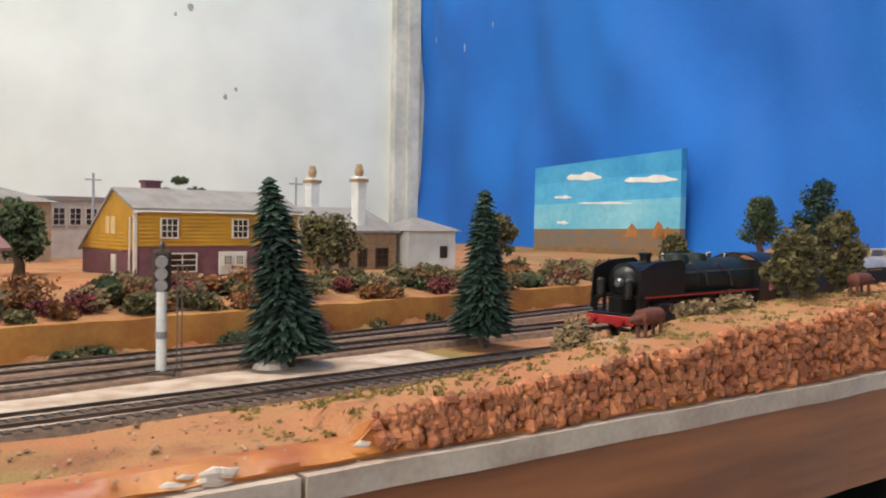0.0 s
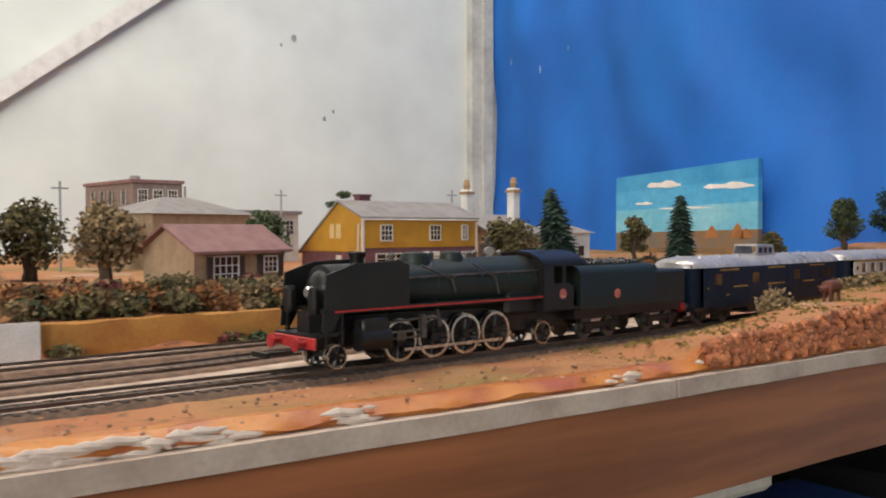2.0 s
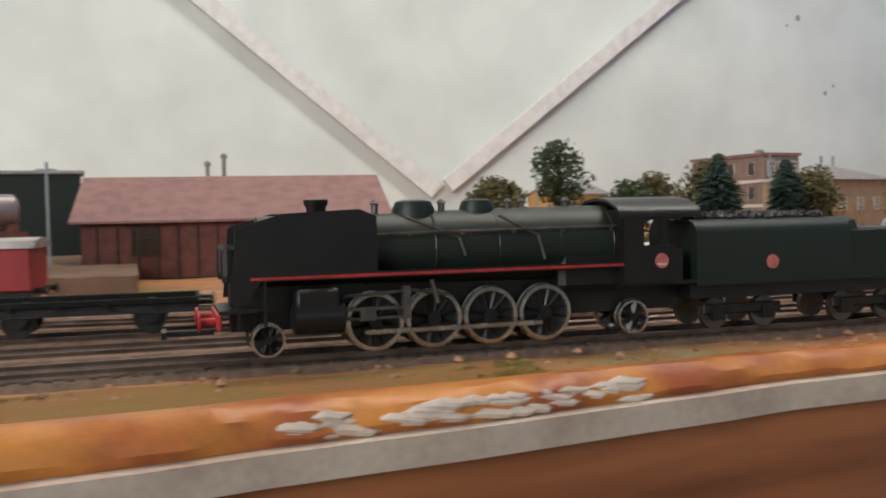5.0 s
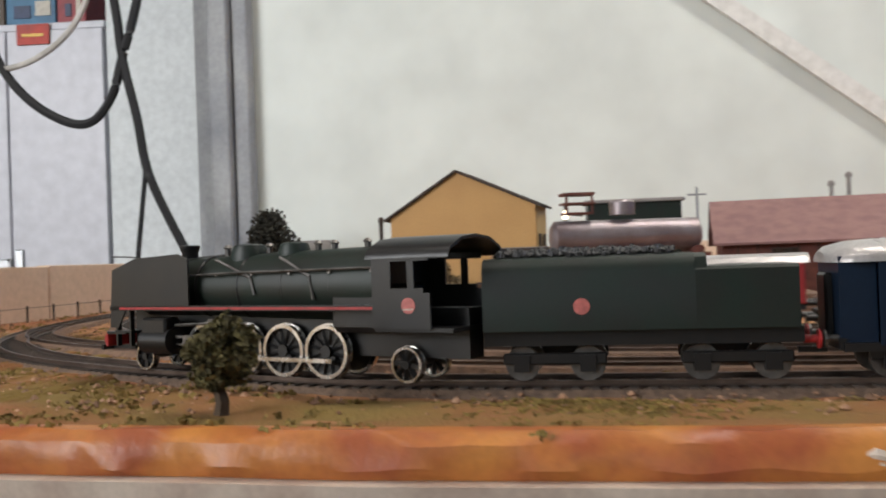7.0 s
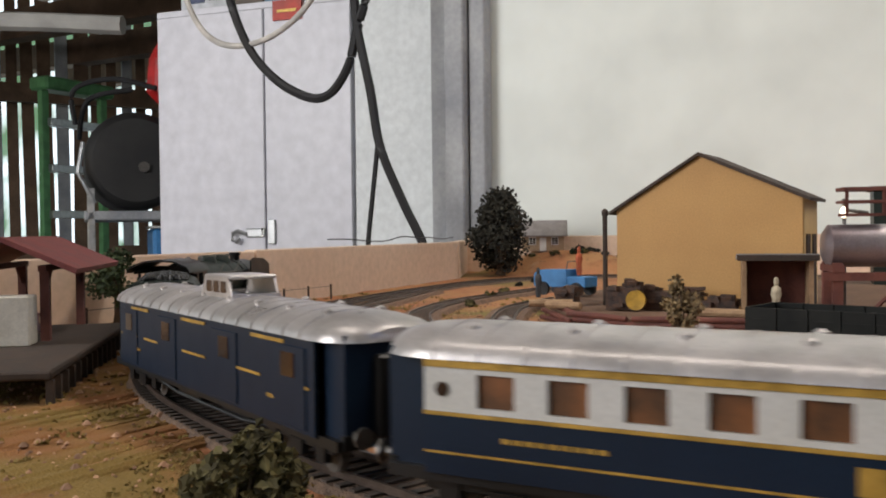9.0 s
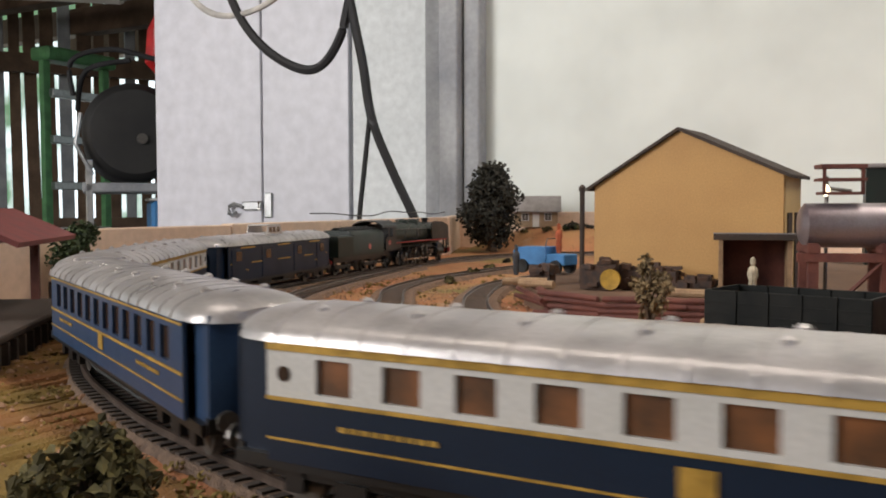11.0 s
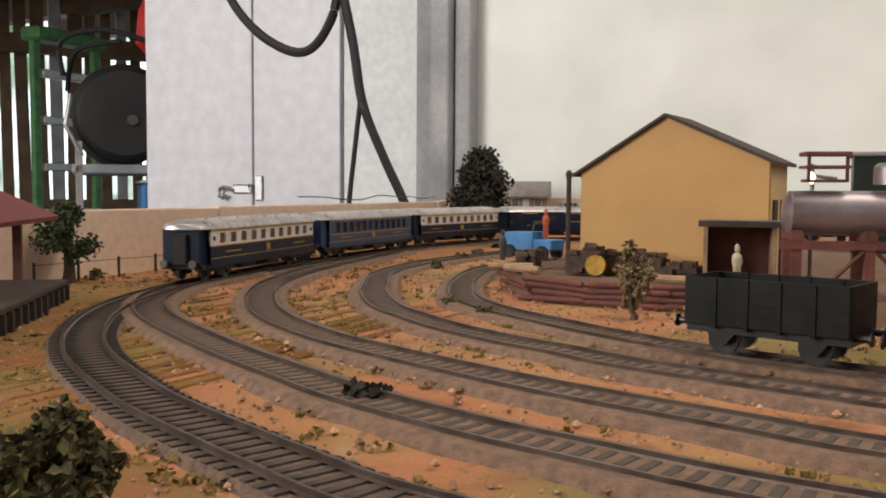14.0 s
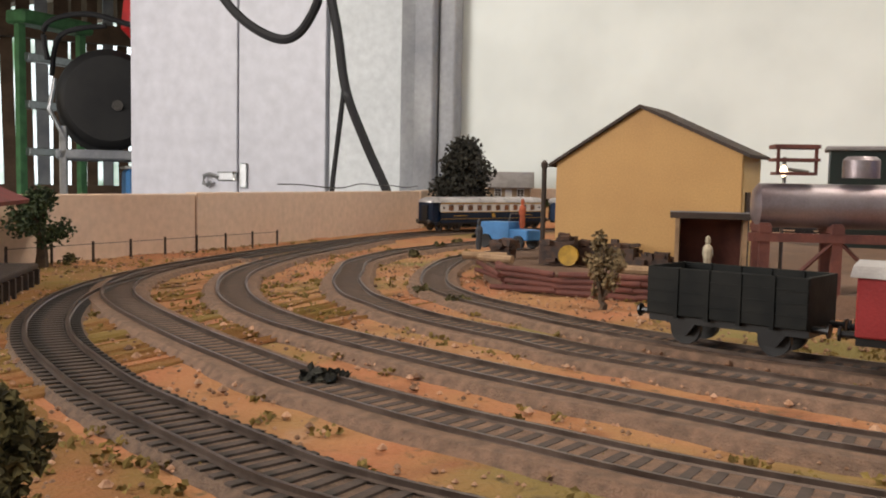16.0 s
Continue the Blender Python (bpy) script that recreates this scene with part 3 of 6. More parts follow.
def tree(x, y, h, w, material, label, name="tree", z=None, trunk=.3, clumps=26, leaf=.0022, n=70, bare=False):
    z = ground_z(x, y) if z is None else z
    t = empty(name, pose(x, y, z), label, "tree")
    mb = MB()
    mb.tube([(0, 0, -.002), (.001, 0, h * trunk * .5), (-.001, .001, h * trunk), (0, 0, h * .8)], [w * .09 + .0008, w * .07 + .0006, w * .06 + .0005, .0004])
    cl = []
    for i in range(clumps):
        a = R.uniform(0, 6.28)
        u = R.random()
        zz = h * (trunk + (1 - trunk) * (.08 + .86 * u))
        rr = w * .5 * math.sqrt(max(.12, 1 - (2 * u - .85) ** 2)) * R.uniform(.35, .85)
        p = (rr * math.cos(a), rr * math.sin(a), zz)
        cl.append(p)
        mb.tube([(0, 0, h * trunk * R.uniform(.7, 1.2)), (p[0] * .5, p[1] * .5, (h * trunk + zz) / 2), p], [.0007, .0005, .0003], 4)
    part("trunk", mb, BARK, t)
    mb = MB()
    for p in cl:
        leaves(mb, p, w * (.13 if bare else .2), n, leaf)
    part("crown", mb, material, t)
    return t


def fir(x, y, h, w, label, z=None, lean=0.0):
    t = empty("fir_tree", pose(x, y, ground_z(x, y) if z is None else z, 0, -lean, -35), label, "tree")
    part("trunk", MB().tube([(0, 0, -.002), (0, 0, h * .16), (0, 0, h * .95)], [.0022, .0018, .0004], 8), BARK, t)
    mb = MB()
    levels = int(h / .0026)
    for k in range(levels):
        u = k / levels
        zz = h * (.14 + .86 * u)
        rad = w * .5 * (1 - u) ** .62 * (1 + .12 * math.sin(9 * u + x * 40)) + .0022
        for i in range(int(16 + 80 * (1 - u))):
            a = R.uniform(0, 6.28)
            r1 = rad * R.uniform(.65, 1.08)
            c, s = math.cos(a), math.sin(a)
            dz = -r1 * .22
            ww = .0016 + .001 * R.random()
            mb.add([(c * r1 * .15, s * r1 * .15, zz + .002), (c * r1 * .7 - s * ww, s * r1 * .7 + c * ww, zz + dz * .6), (c * r1, s * r1, zz + dz + R.uniform(-.001, .001)), (c * r1 * .7 + s * ww, s * r1 * .7 - c * ww, zz + dz * .6)], [(0, 1, 2, 3)])
    part("crown", mb, FIRLEAF, t)
    return t


def bush(x, y, r, material, label, z=None, flat=.7, n=260, leaf=.0018):
    mb = MB()
    for i in range(6):
        leaves(mb, (R.uniform(-.5, .5) * r, R.uniform(-.5, .5) * r, r * R.uniform(.25, .7)), r * .55, n // 6, leaf, flat)
    ob = part("bush", mb, material)
    ob.location = (x, y, (ground_z(x, y) if z is None else z) - .001)
    return tagged(ob, label, "bush")


# ---------------------------------------------------------------- train
train_parts = {}


def wheel(mb_t, mb_c, x, y, r, w=.0024):
    s = -1 if y < 0 else 1
    mb_t.lathe([(r * .84, 0), (r * 1.0, 0), (r * 1.0, w), (r * .84, w)], (x, y - w / 2, r), 'y', 24)
    mb_c.lathe([(r * .2, 0), (r * .83, w * .3), (r * .83, w * .7), (r * .2, w)], (x, y - w / 2, r), 'y', 20)


def axle(parent, x, r, spokes=True):
    """A wheelset, its origin on the axle."""
    ax = new("wheelset")
    ax.parent = parent
    ax.location = (x, 0, r)
    for y in (-.0083, .0083):
        mb = MB()
        n, w = 30, .0026
        o = -1 if y < 0 else 1
        mb.rings([[(rr * math.cos(2 * math.pi * i / n), y + yy, rr * math.sin(2 * math.pi * i / n)) for rr, yy in ((r * .86, -w / 2), (r, -w / 2), (r, w / 2), (r * 1.05, w / 2 * -o), (r * .86, w / 2))] for i in range(n + 1)])
        part("tyre", mb, STEEL, ax)
        mb = MB()
        for i in range(12 if spokes else 8):
            a = 2 * math.pi * i / (12 if spokes else 8)
            mb.tube([(0, y, 0), (r * .9 * math.cos(a), y, r * .9 * math.sin(a))], .0006 if spokes else .0012, 4)
        mb.cyl((0, y - .0016, 0), r * .24, .0032, 'y')
        if spokes:
            mb.lathe([(.0005, -.0008), (r * .88, -.0008), (r * .88, .0008), (.0005, .0008)], (0, y + (.0012 if y < 0 else -.0012), 0), 'y', 18)
            mb.cyl((r * .45, y - .0016, 0), r * .16, .0032, 'y')
        part("wheel_centre", mb, BLACK, ax)
    part("axle_shaft", MB().cyl((0, -.0083, 0), .0012, .0166, 'y', 8), DARKSTEEL, ax)
    return ax


DRIVERS = (0, .01985, .0397, .05955)


def build_loco():
    """Origin on the rails at the first coupled axle, x backwards along the train."""
    t = empty("steam_locomotive", Matrix(), "black and dark green steam locomotive with red buffer beam", "locomotive")
    part("boiler", MB().lathe([(.0075, -.036), (.0115, -.0355), (.0118, .0), (.0126, .03), (.0132, .07), (.0132, .086)], (0, 0, .0325), 'x', 28), LOCOGREEN, t, "dark green boiler cladding", True)
    sb = MB().lathe([(.002, -.0405), (.006, -.040), (.0085, -.0375), (.0092, -.0365), (.0116, -.0362), (.0119, -.012)], (0, 0, .0325), 'x', 28)
    part("smokebox", sb, BLACK, t, "", True)
    part("headlamp", MB().lathe([(.002, -.0435), (.0026, -.0425), (.0026, -.0405)], (0, 0, .0325), 'x', 14), ZINC, t)
    for y0 in (-.0166, .0158):
        part("smoke_deflector", MB().prism([(-.046, .0175), (-.041, .0175), (-.036, .0255), (-.0005, .0255), (-.0005, .0435), (-.006, .0458), (-.030, .0448), (-.044, .0405)], y0, y0 + .0008), BLACK, t)
        part("running_board", MB().box(-.046, .088, min(y0, y0 + .0008), max(y0, y0 + .0008), .0243, .0262), BLACK, t)
        part("lining", MB().box(-.040, .086, y0 - .0002 if y0 < 0 else y0 + .0008, y0 if y0 < 0 else y0 + .001, .0247, .0256), REDLINE, t, "thin red lining")
    part("footplate", MB().box(-.040, .088, -.0158, .0158, .0243, .0258), BLACK, t)
    part("chimney", MB().lathe([(.0034, .043), (.0032, .0465), (.0040, .0478), (.0040, .0492), (.0026, .0494)], (-.0168, 0, 0), 'z', 18), BLACK, t, "", True)
    for x, l, h in ((.016, .012, .0487), (.0385, .010, .0487)):
        part("dome", MB().lathe([(l * .62, .040), (l * .6, .0455), (l * .5, h - .0006), (l * .3, h), (.0004, h + .0001)], (x, 0, 0), 'z', 18), LOCOGREEN, t, "", True)
    for x in (.003, .026, .05, .056, .072):
        part("valve", MB().lathe([(.0012, .043), (.0012, .0472), (.0018, .0476), (.0008, .0488)], (x, R.uniform(-.002, .002), 0), 'z', 8), DARKSTEEL, t)
    mb = MB()
    for y in (-.0128, .0128):
        mb.tube([(-.03, y, .037), (.02, y * 1.03, .038), (.085, y * 1.06, .0385)], .0005)
        for x in np.arange(-.025, .085, .018):
            mb.cyl((x, y * 1.02 - .0003, .0375), .0007, .0006, 'y', 6)
        mb.tube([(.01, y * .93, .043), (.028, y, .036), (.03, y * 1.02, .030)], .0006)
        mb.tube([(.042, y * .93, .043), (.056, y, .036), (.058, y * 1.05, .028)], .0006)
    part("handrail", mb, DARKSTEEL, t)
    mb = MB()
    for x in (-.002, .02, .042, .064, .084):
        mb.lathe([(.0121 + x * .012, x), (.0124 + x * .012, x + .0004), (.0121 + x * .012, x + .0012)], (0, 0, .0325), 'x', 26)
    part("boiler_band", mb, BLACK, t)
    # cab
    for y in (-.0172, .0164):
        part("cab_panel", MB().box(.086, .0935, y, y + .0008, .0185, .0425), BLACK, t)
        part("cab_panel", MB().box(.0935, .106, y, y + .0008, .0185, .0315), BLACK, t)
        part("cab_panel", MB().box(.1, .1025, y, y + .0008, .0315, .0405), BLACK, t)
        part("cab_panel", MB().box(.0935, .108, y, y + .0008, .0402, .0425), BLACK, t)
        part("cab_panel", MB().box(.106, .1085, y, y + .0008, .0185, .030), BLACK, t)
    part("cab_panel", MB().box(.0855, .0868, -.0164, .0164, .0185, .044), BLACK, t)
    rf = [(-.0178, .0420), (-.016, .0445), (-.009, .0475), (0, .0484), (.009, .0475), (.016, .0445), (.0178, .0420)]
    part("cab_roof", MB().prismx(rf + [(y, z - .001) for y, z in reversed(rf)], .084, .116), BLACK, t, "", True)
    for y in (-.01745, .01725):
        part("emblem", MB().lathe([(.0026, 0), (.0026, .0002)], (.1003, y, .026), 'y', 16), PINK, t, "small round red and cream crest")
        part("number_bar", MB().box(.0983, .1023, y, y + .0002, .0245, .0251), OFFWHITE, t)
    part("cab_floor", MB().box(.086, .116, -.016, .016, .0175, .0188), BLACK, t)
    # frames, cylinders, gear
    part("frame", MB().box(-.045, .115, -.0045, .0045, .008, .0245), BLACK, t)
    part("firebox", MB().box(.064, .088, -.0125, .0125, .0165, .0335, .002), BLACK, t)
    for y in (-.0138, .0138):
        part("cylinder", MB().lathe([(.003, -.0275), (.0052, -.0268), (.0052, -.0115), (.003, -.0108)], (0, y, .0125), 'x', 18).box(-.0265, -.0125, y - .004, y + .004, .0125, .0215, .001), BLACK, t, "", True)
        s = -1 if y < 0 else 1
        mb = MB().box(-.011, .010, y + s * .0003 - .0004, y + s * .0003 + .0004, .0137, .0147)
        mb.box(-.011, .010, y - .0004, y + .0004, .0108, .0116)
        mb.box(.008, .0105, y - .0014, y + .0014, .0105, .021)
        mb.box(-.006, -.001, y - .0012, y + .0012, .0105, .0148)
        mb.tube([(-.011, y, .0185), (.012, y, .0195), (.024, y, .0175)], .0006)
        mb.tube([(.018, y, .0225), (.020, y, .0150)], .0009)
        part("valve_gear", mb, DARKSTEEL, t)
        part("buffer", MB().lathe([(.0013, -.050), (.0013, -.0543), (.003, -.0545), (.003, -.0553), (.0005, -.0556)], (0, s * .0095, .0122), 'x', 12), REDPAINT, t, "", True)
        part("steps", MB().box(-.044, -.043, s * .0145 - .001, s * .0145 + .001, .010, .0245).box(-.036, -.035, s * .0145 - .001, s * .0145 + .001, .010, .0245).box(-.0445, -.0345, s * .0145 - .0012, s * .0145 + .0012, .0155, .0163), BLACK, t)
        part("pump", MB().lathe([(.0022, .024), (.0026, .026), (.0026, .034), (.0018, .0352)], (-.0455, s * .0095, 0), 'z', 10), BLACK, t)
    part("buffer_beam", MB().box(-.0500, -.0485, -.0162, .0162, .0098, .0148, .0004), REDPAINT, t, "red buffer beam")
    part("front_platform", MB().box(-.0492, -.038, -.0158, .0158, .0148, .0158), BLACK, t)
    part("coupling_hook", MB().box(-.066, -.050, -.0012, .0012, .0072, .0090, .0003).box(-.066, -.0645, -.006, .006, .0070, .0092), BLACK, t)
    for x in DRIVERS:
        train_parts.setdefault("axles", []).append((axle(t, x, .0095), .0095))
    train_parts["axles"].append((axle(t, -.0342, .0053, False), .0053))
    train_parts["axles"].append((axle(t, .0933, .006, False), .006))
    for y in (-.0112, .0112):
        rod = new("coupling_rod")
        rod.parent = t
        part("bar", MB().box(-.001, .0605, y - .0004, y + .0004, -.0007, .0007), STEEL, rod)
        train_parts.setdefault("rods", []).append(rod)
    return t


def build_tender():
    """Origin midway between its bogies."""
    t = empty("tender", Matrix(), "dark green coal tender with a round crest", "tender")
    L2 = .048
    sec = [(-.0165, .0165), (-.0165, .0352), (-.0145, .0385), (-.011, .0398), (.011, .0398), (.0145, .0385), (.0165, .0352), (.0165, .0165)]
    prof = MB().prismx(sec, -L2, .018)
    low = [(-.0165, .0165), (-.0165, .0345), (-.0155, .0355), (.0155, .0355), (.0165, .0345), (.0165, .0165)]
    prof.prismx(low, .018, L2)
    prof.prismx([(-.0163, .0344), (-.0145, .0384), (-.011, .0396), (.011, .0396), (.0145, .0384), (.0163, .0344)], .018, .0215)
    part("tank", prof, LOCOGREEN, t, "dark green riveted tank", True)
    mb = MB()
    for i in range(420):
        x, y = R.uniform(-.044, .012), R.uniform(-.0105, .0105)
        r = R.uniform(.0008, .0017)
        mb.lathe([(r * .3, -r), (r, -r * .1), (r * .4, r)], (x, y, .0402 + .0016 * (1 - (y / .0105) ** 2) * R.random()), R.choice('xyz'), 5)
    part("coal", mb, COAL, t)
    part("frame", MB().box(-.0485, .0495, -.0125, .0125, .0115, .0165), BLACK, t)
    for y in (-.01675, .01655):
        part("emblem", MB().lathe([(.0026, 0), (.0026, .0002)], (-.0167, y, .0241), 'y', 16), PINK, t, "small round red and cream crest")
    for bx in (-.026, .030):
        bg = new("bogie")
        bg.parent = t
        bg.location = (bx, 0, 0)
        for dx in (-.0105, .0105):
            for y in (-.0083, .0083):
                part("wheel", MB().lathe([(.002, -.001), (.0056, -.0012), (.0056, .0012), (.002, .001)], (dx, y, .0056), 'y', 20), DARKSTEEL, bg)
        for y in (-.0118, .0106):
            part("side_frame", MB().box(-.0165, .0165, y, y + .0012, .0055, .0092, .0004).box(-.013, -.008, y - .0006, y + .0016, .0032, .0085).box(.008, .013, y - .0006, y + .0016, .0032, .0085), BLACK, bg)
    part("coupling_hook", MB().box(.0495, .058, -.0012, .0012, .0072, .009), BLACK, t)
    for y in (-.0095, .0095):
        part("buffer", MB().lathe([(.0013, .0495), (.0013, .0535), (.003, .0537), (.003, .0545)], (0, y, .0122), 'x', 12), REDPAINT, t)
    return t


COACH = .205


class Liner:
    """Each box becomes a gilt line of its own on a coach."""

    def __init__(self, coach):
        self.coach = coach

    def box(self, *a):
        part("gold_line", MB().box(*a), GOLD, self.coach)



def build_coach(style):
    """Origin midway between the bogies. style: van, ivory or blue."""
    label = {"van": "dark blue luggage van with silver roof and lookout cupola", "ivory": "ivory over dark blue dining coach with silver roof", "blue": "mid blue sleeping coach with gold lines and silver roof"}[style]
    t = empty("railway_coach", Matrix(), label, "coach")
    h = COACH / 2
    base = PALEBLUE if style == "blue" else COACHBLUE
    y = .0165
    part("floor_pan", MB().box(-h + .004, h - .004, -.0155, .0155, .0085, .0112), BLACK, t)
    lower = .0240 if style == "ivory" else .0222
    ends = .014
    for s in (-1, 1):
        yy = (s * y, s * (y - .001))
        a, b = min(yy), max(yy)
        part("lower_panel", MB().box(-h + ends, h - ends, a, b, .0105, lower), base, t)
        upmat = COACHWHITE if style == "ivory" else base
        mb, gl = MB(), MB()
        nwin = {"van": 0, "ivory": 10, "blue": 12}[style]
        top = .0335
        xs_ = np.linspace(-h + ends, h - ends, nwin + 2) if nwin else []
        if nwin:
            pitch = (2 * h - 2 * ends - .018) / nwin
            wx = [-h + ends + .009 + pitch * (i + .5) for i in range(nwin)]
            ww = pitch * (.27 if style == "ivory" else .3)
            prev = -h + ends
            for x in wx:
                mb.box(prev, x - ww, a, b, lower, top)
                prev = x + ww
                mb.box(x - ww, x + ww, a, b, lower, lower + .0012)
                mb.box(x - ww, x + ww, a, b, top - .0012, top)
                win = part("window", MB().box(x - ww, x + ww, s * .0153 - .0002, s * .0153 + .0002, lower + .0012, top - .0012), AMBER if style == "ivory" else GLASS, t)
            mb.box(prev, h - ends, a, b, lower, top)
        else:
            mb.box(-h + ends, h - ends, a, b, lower, top)
            for x in (-.074, -.028, .028, .074):
                part("door", MB().box(x - .010, x + .010, s * (y + .0002) - .0003, s * (y + .0002) + .0003, .0115, .0328, .0002), base, t)
                part("window", MB().box(x - .004, x + .004, s * (y + .0005) - .0003, s * (y + .0005) + .0003, .0245, .0310), GLASS, t)
        part("upper_panel", mb, upmat, t)
        ln = Liner(t)
        g0, g1 = sorted((s * (y + .0001), s * (y + .0004)))
        if style == "van":
            for x in (-.075, -.044, .0, .044, .075):
                ln.box(x - .011, x + .011, g0, g1, .0222, .0230)
            for x in (-.06, .0, .06):
                ln.box(x - .011, x + .011, g0, g1, .0330, .0340)
            for x in (-.075, .06):
                for k in range(6):
                    ln.box(x + k * .0026, x + k * .0026 + .0018, g0, g1, .0172, .0182)
        else:
            ln.box(-h + ends, h - ends, g0, g1, lower - .0008, lower)
            ln.box(-h + ends, h - ends, g0, g1, .0150, .0155)
            ln.box(-h + ends, h - ends, g0, g1, .0335, .0350) if style == "ivory" else ln.box(-h + ends, h - ends, g0, g1, .0338, .0344)
            for x in (-.07, .045):
                for k in range(9):
                    ln.box(x + k * .0026, x + k * .0026 + .0018, g0, g1, .0185, .0195)
            ln.box(-.003, .003, g0, g1, .0165, .0215)
        part("cornice", MB().box(-h + ends, h - ends, a, b, .0335, .0358), base, t)
    if style == "ivory":
        for x in (-h + ends + .0045, h - ends - .0045):
            for s in (-1, 1):
                part("oval_window", MB().lathe([(.0016, 0), (.0016, .0003)], (x, s * .0167 - .00015, .0288), 'y', 14), GLASS, t)
    for sx in (-1, 1):
        x0, x1 = sorted((sx * (h - ends), sx * (h - .004)))
        xe = sx * (h - .004)
        for b in ((x0, x1, -.0135, -.0125, .0105, .035), (x0, x1, .0125, .0135, .0105, .035), (xe - .0006, xe + .0006, -.0135, -.005, .0105, .037), (xe - .0006, xe + .0006, .005, .0135, .0105, .037), (xe - .0006, xe + .0006, -.005, .005, .031, .037)):
            part("end_panel", MB().box(*b), base, t)
        part("gangway", MB().box(min(xe, xe + sx * .003), max(xe, xe + sx * .003), -.0055, .0055, .011, .032, .0008), BLACK, t)
        for y_ in (-.0105, .0105):
            part("buffer", MB().lathe([(.0012, 0), (.0012, sx * .004), (.0028, sx * .0042), (.0028, sx * .005)], (xe, y_, .0122), 'x', 10), DARKSTEEL, t)
        part("buffer_beam", MB().box(xe - .001, xe + .001, -.014, .014, .009, .0125), BLACK, t)
    # roof: an arch with domed ends and ribs
    def arch(x, k):
        return [(x, -.0175 * k * math.cos(a), .0352 + (.0068 * k) * math.sin(a)) for a in np.linspace(0, math.pi, 13)]
    rx = [(-h + .001, .5), (-h + .003, .75), (-h + .008, .93), (-h + .015, 1)] + [(x, 1) for x in np.linspace(-h + .02, h - .02, 6)] + [(h - .015, 1), (h - .008, .93), (h - .003, .75), (h - .001, .5)]
    part("roof", MB().rings([arch(x, k) for x, k in rx], caps=True), ROOF, t, "silver grey ribbed roof", True)
    mb = MB()
    for x in np.arange(-h + .016, h - .012, .0105):
        a1, a2 = arch(x, 1.022), arch(x + .0008, 1.022)
        mb.rings([a1, a2], caps=True)
    part("roof_rib", mb, ROOF, t)
    for x in np.arange(-h + .022, h - .02, .023):
        for yy in (-.008, .008):
            part("roof_vent", MB().lathe([(.0014, .0395), (.0014, .0418), (.0004, .0424)], (x, yy, 0), 'z', 8), ROOF, t)
    if style == "van":
        cu = MB()
        cu.prism([(-.014, .040), (-.0105, .0478), (.0105, .0478), (.014, .040)], -.0085, -.0078)
        cu.prism([(-.014, .040), (-.0105, .0478), (.0105, .0478), (.014, .040)], .0078, .0085)
        cu.box(-.0115, .0115, -.0085, .0085, .0472, .0486, .0005).box(-.0146, -.0136, -.0085, .0085, .0395, .0425).box(.0136, .0146, -.0085, .0085, .0395, .0425)
        cup = part("cupola", cu, ROOF, t, "silver lookout cupola with dark windows")
        for x in (-.0066, 0, .0066):
            for yy in (-.00865, .00835):
                part("pane", MB().box(x - .0024, x + .0024, yy, yy + .0003, .0428, .0466), GLASS, cup)
    part("underframe_box", MB().box(-.03, -.008, -.012, .012, .004, .0086, .0006).box(.01, .034, -.011, .011, .0045, .0086, .0006), BLACK, t)
    part("truss_rod", MB().tube([(-.07, -.012, .0085), (-.03, -.012, .005), (.03, -.012, .005), (.07, -.012, .0085)], .0006).tube([(-.07, .012, .0085), (-.03, .012, .005), (.03, .012, .005), (.07, .012, .0085)], .0006), BLACK, t)
    for bx in (-.070, .070):
        bg = new("bogie")
        bg.parent = t
        bg.location = (bx, 0, 0)
        for dx in (-.0145, .0145):
            for y_ in (-.0083, .0083):
                part("wheel", MB().lathe([(.002, -.001), (.0056, -.0012), (.0056, .0012), (.002, .001)], (dx, y_, .0056), 'y', 18), DARKSTEEL, bg)
        for y_ in (-.0126, .0114):
            part("side_frame", MB().box(-.021, .021, y_, y_ + .0012, .0058, .0088, .0004).box(-.017, -.012, y_ - .0006, y_ + .0016, .0032, .0085).box(.012, .017, y_ - .0006, y_ + .0016, .0032, .0085).box(-.004, .004, y_ - .0006, y_ + .0016, .003, .007), BLACK, bg)
    return t


loco = build_loco()
tender = build_tender()
coaches = [build_coach(s) for s in ("van", "ivory", "blue", "ivory")]
VEHICLES = [(loco, .030, .030, 0.0), (tender, .163, .028, .163)] + [(c, .2175 + .212 * i + .104, .070, 0) for i, c in enumerate(coaches)]
SIGMA = [(0, -.900), (.5, -.800), (1, -.697), (1.5, -.594), (2, -.4934), (2.5, -.392), (3, -.290), (3.5, -.191), (4, -.096), (4.5, -.003), (4.7, .036), (5.5, .187), (6.2, .317), (6.8, .428), (7, .466),
         (7.5, .558), (8, .653), (8.5, .746), (9.0, .852), (9.5, .960), (10, 1.067), (10.5, 1.175), (11, 1.288), (11.5, 1.399), (12, 1.502), (12.5, 1.598), (13, 1.704), (13.5, 1.813), (14, 1.920), (14.5, 2.025), (15, 2.145), (15.5, 2.288), (16, 2.450)]
SIG_T, SIG_S = [a for a, b in SIGMA], [b for a, b in SIGMA]


def sigma(t):
    """How far the first coupled axle has come along the line."""
    k = np.linspace(-.25, .25, 5)
    return float(np.mean(np.interp(np.clip(t + k, 0, 16), SIG_T, SIG_S))) if .25 < t < 15.75 else float(np.interp(t, SIG_T, SIG_S))


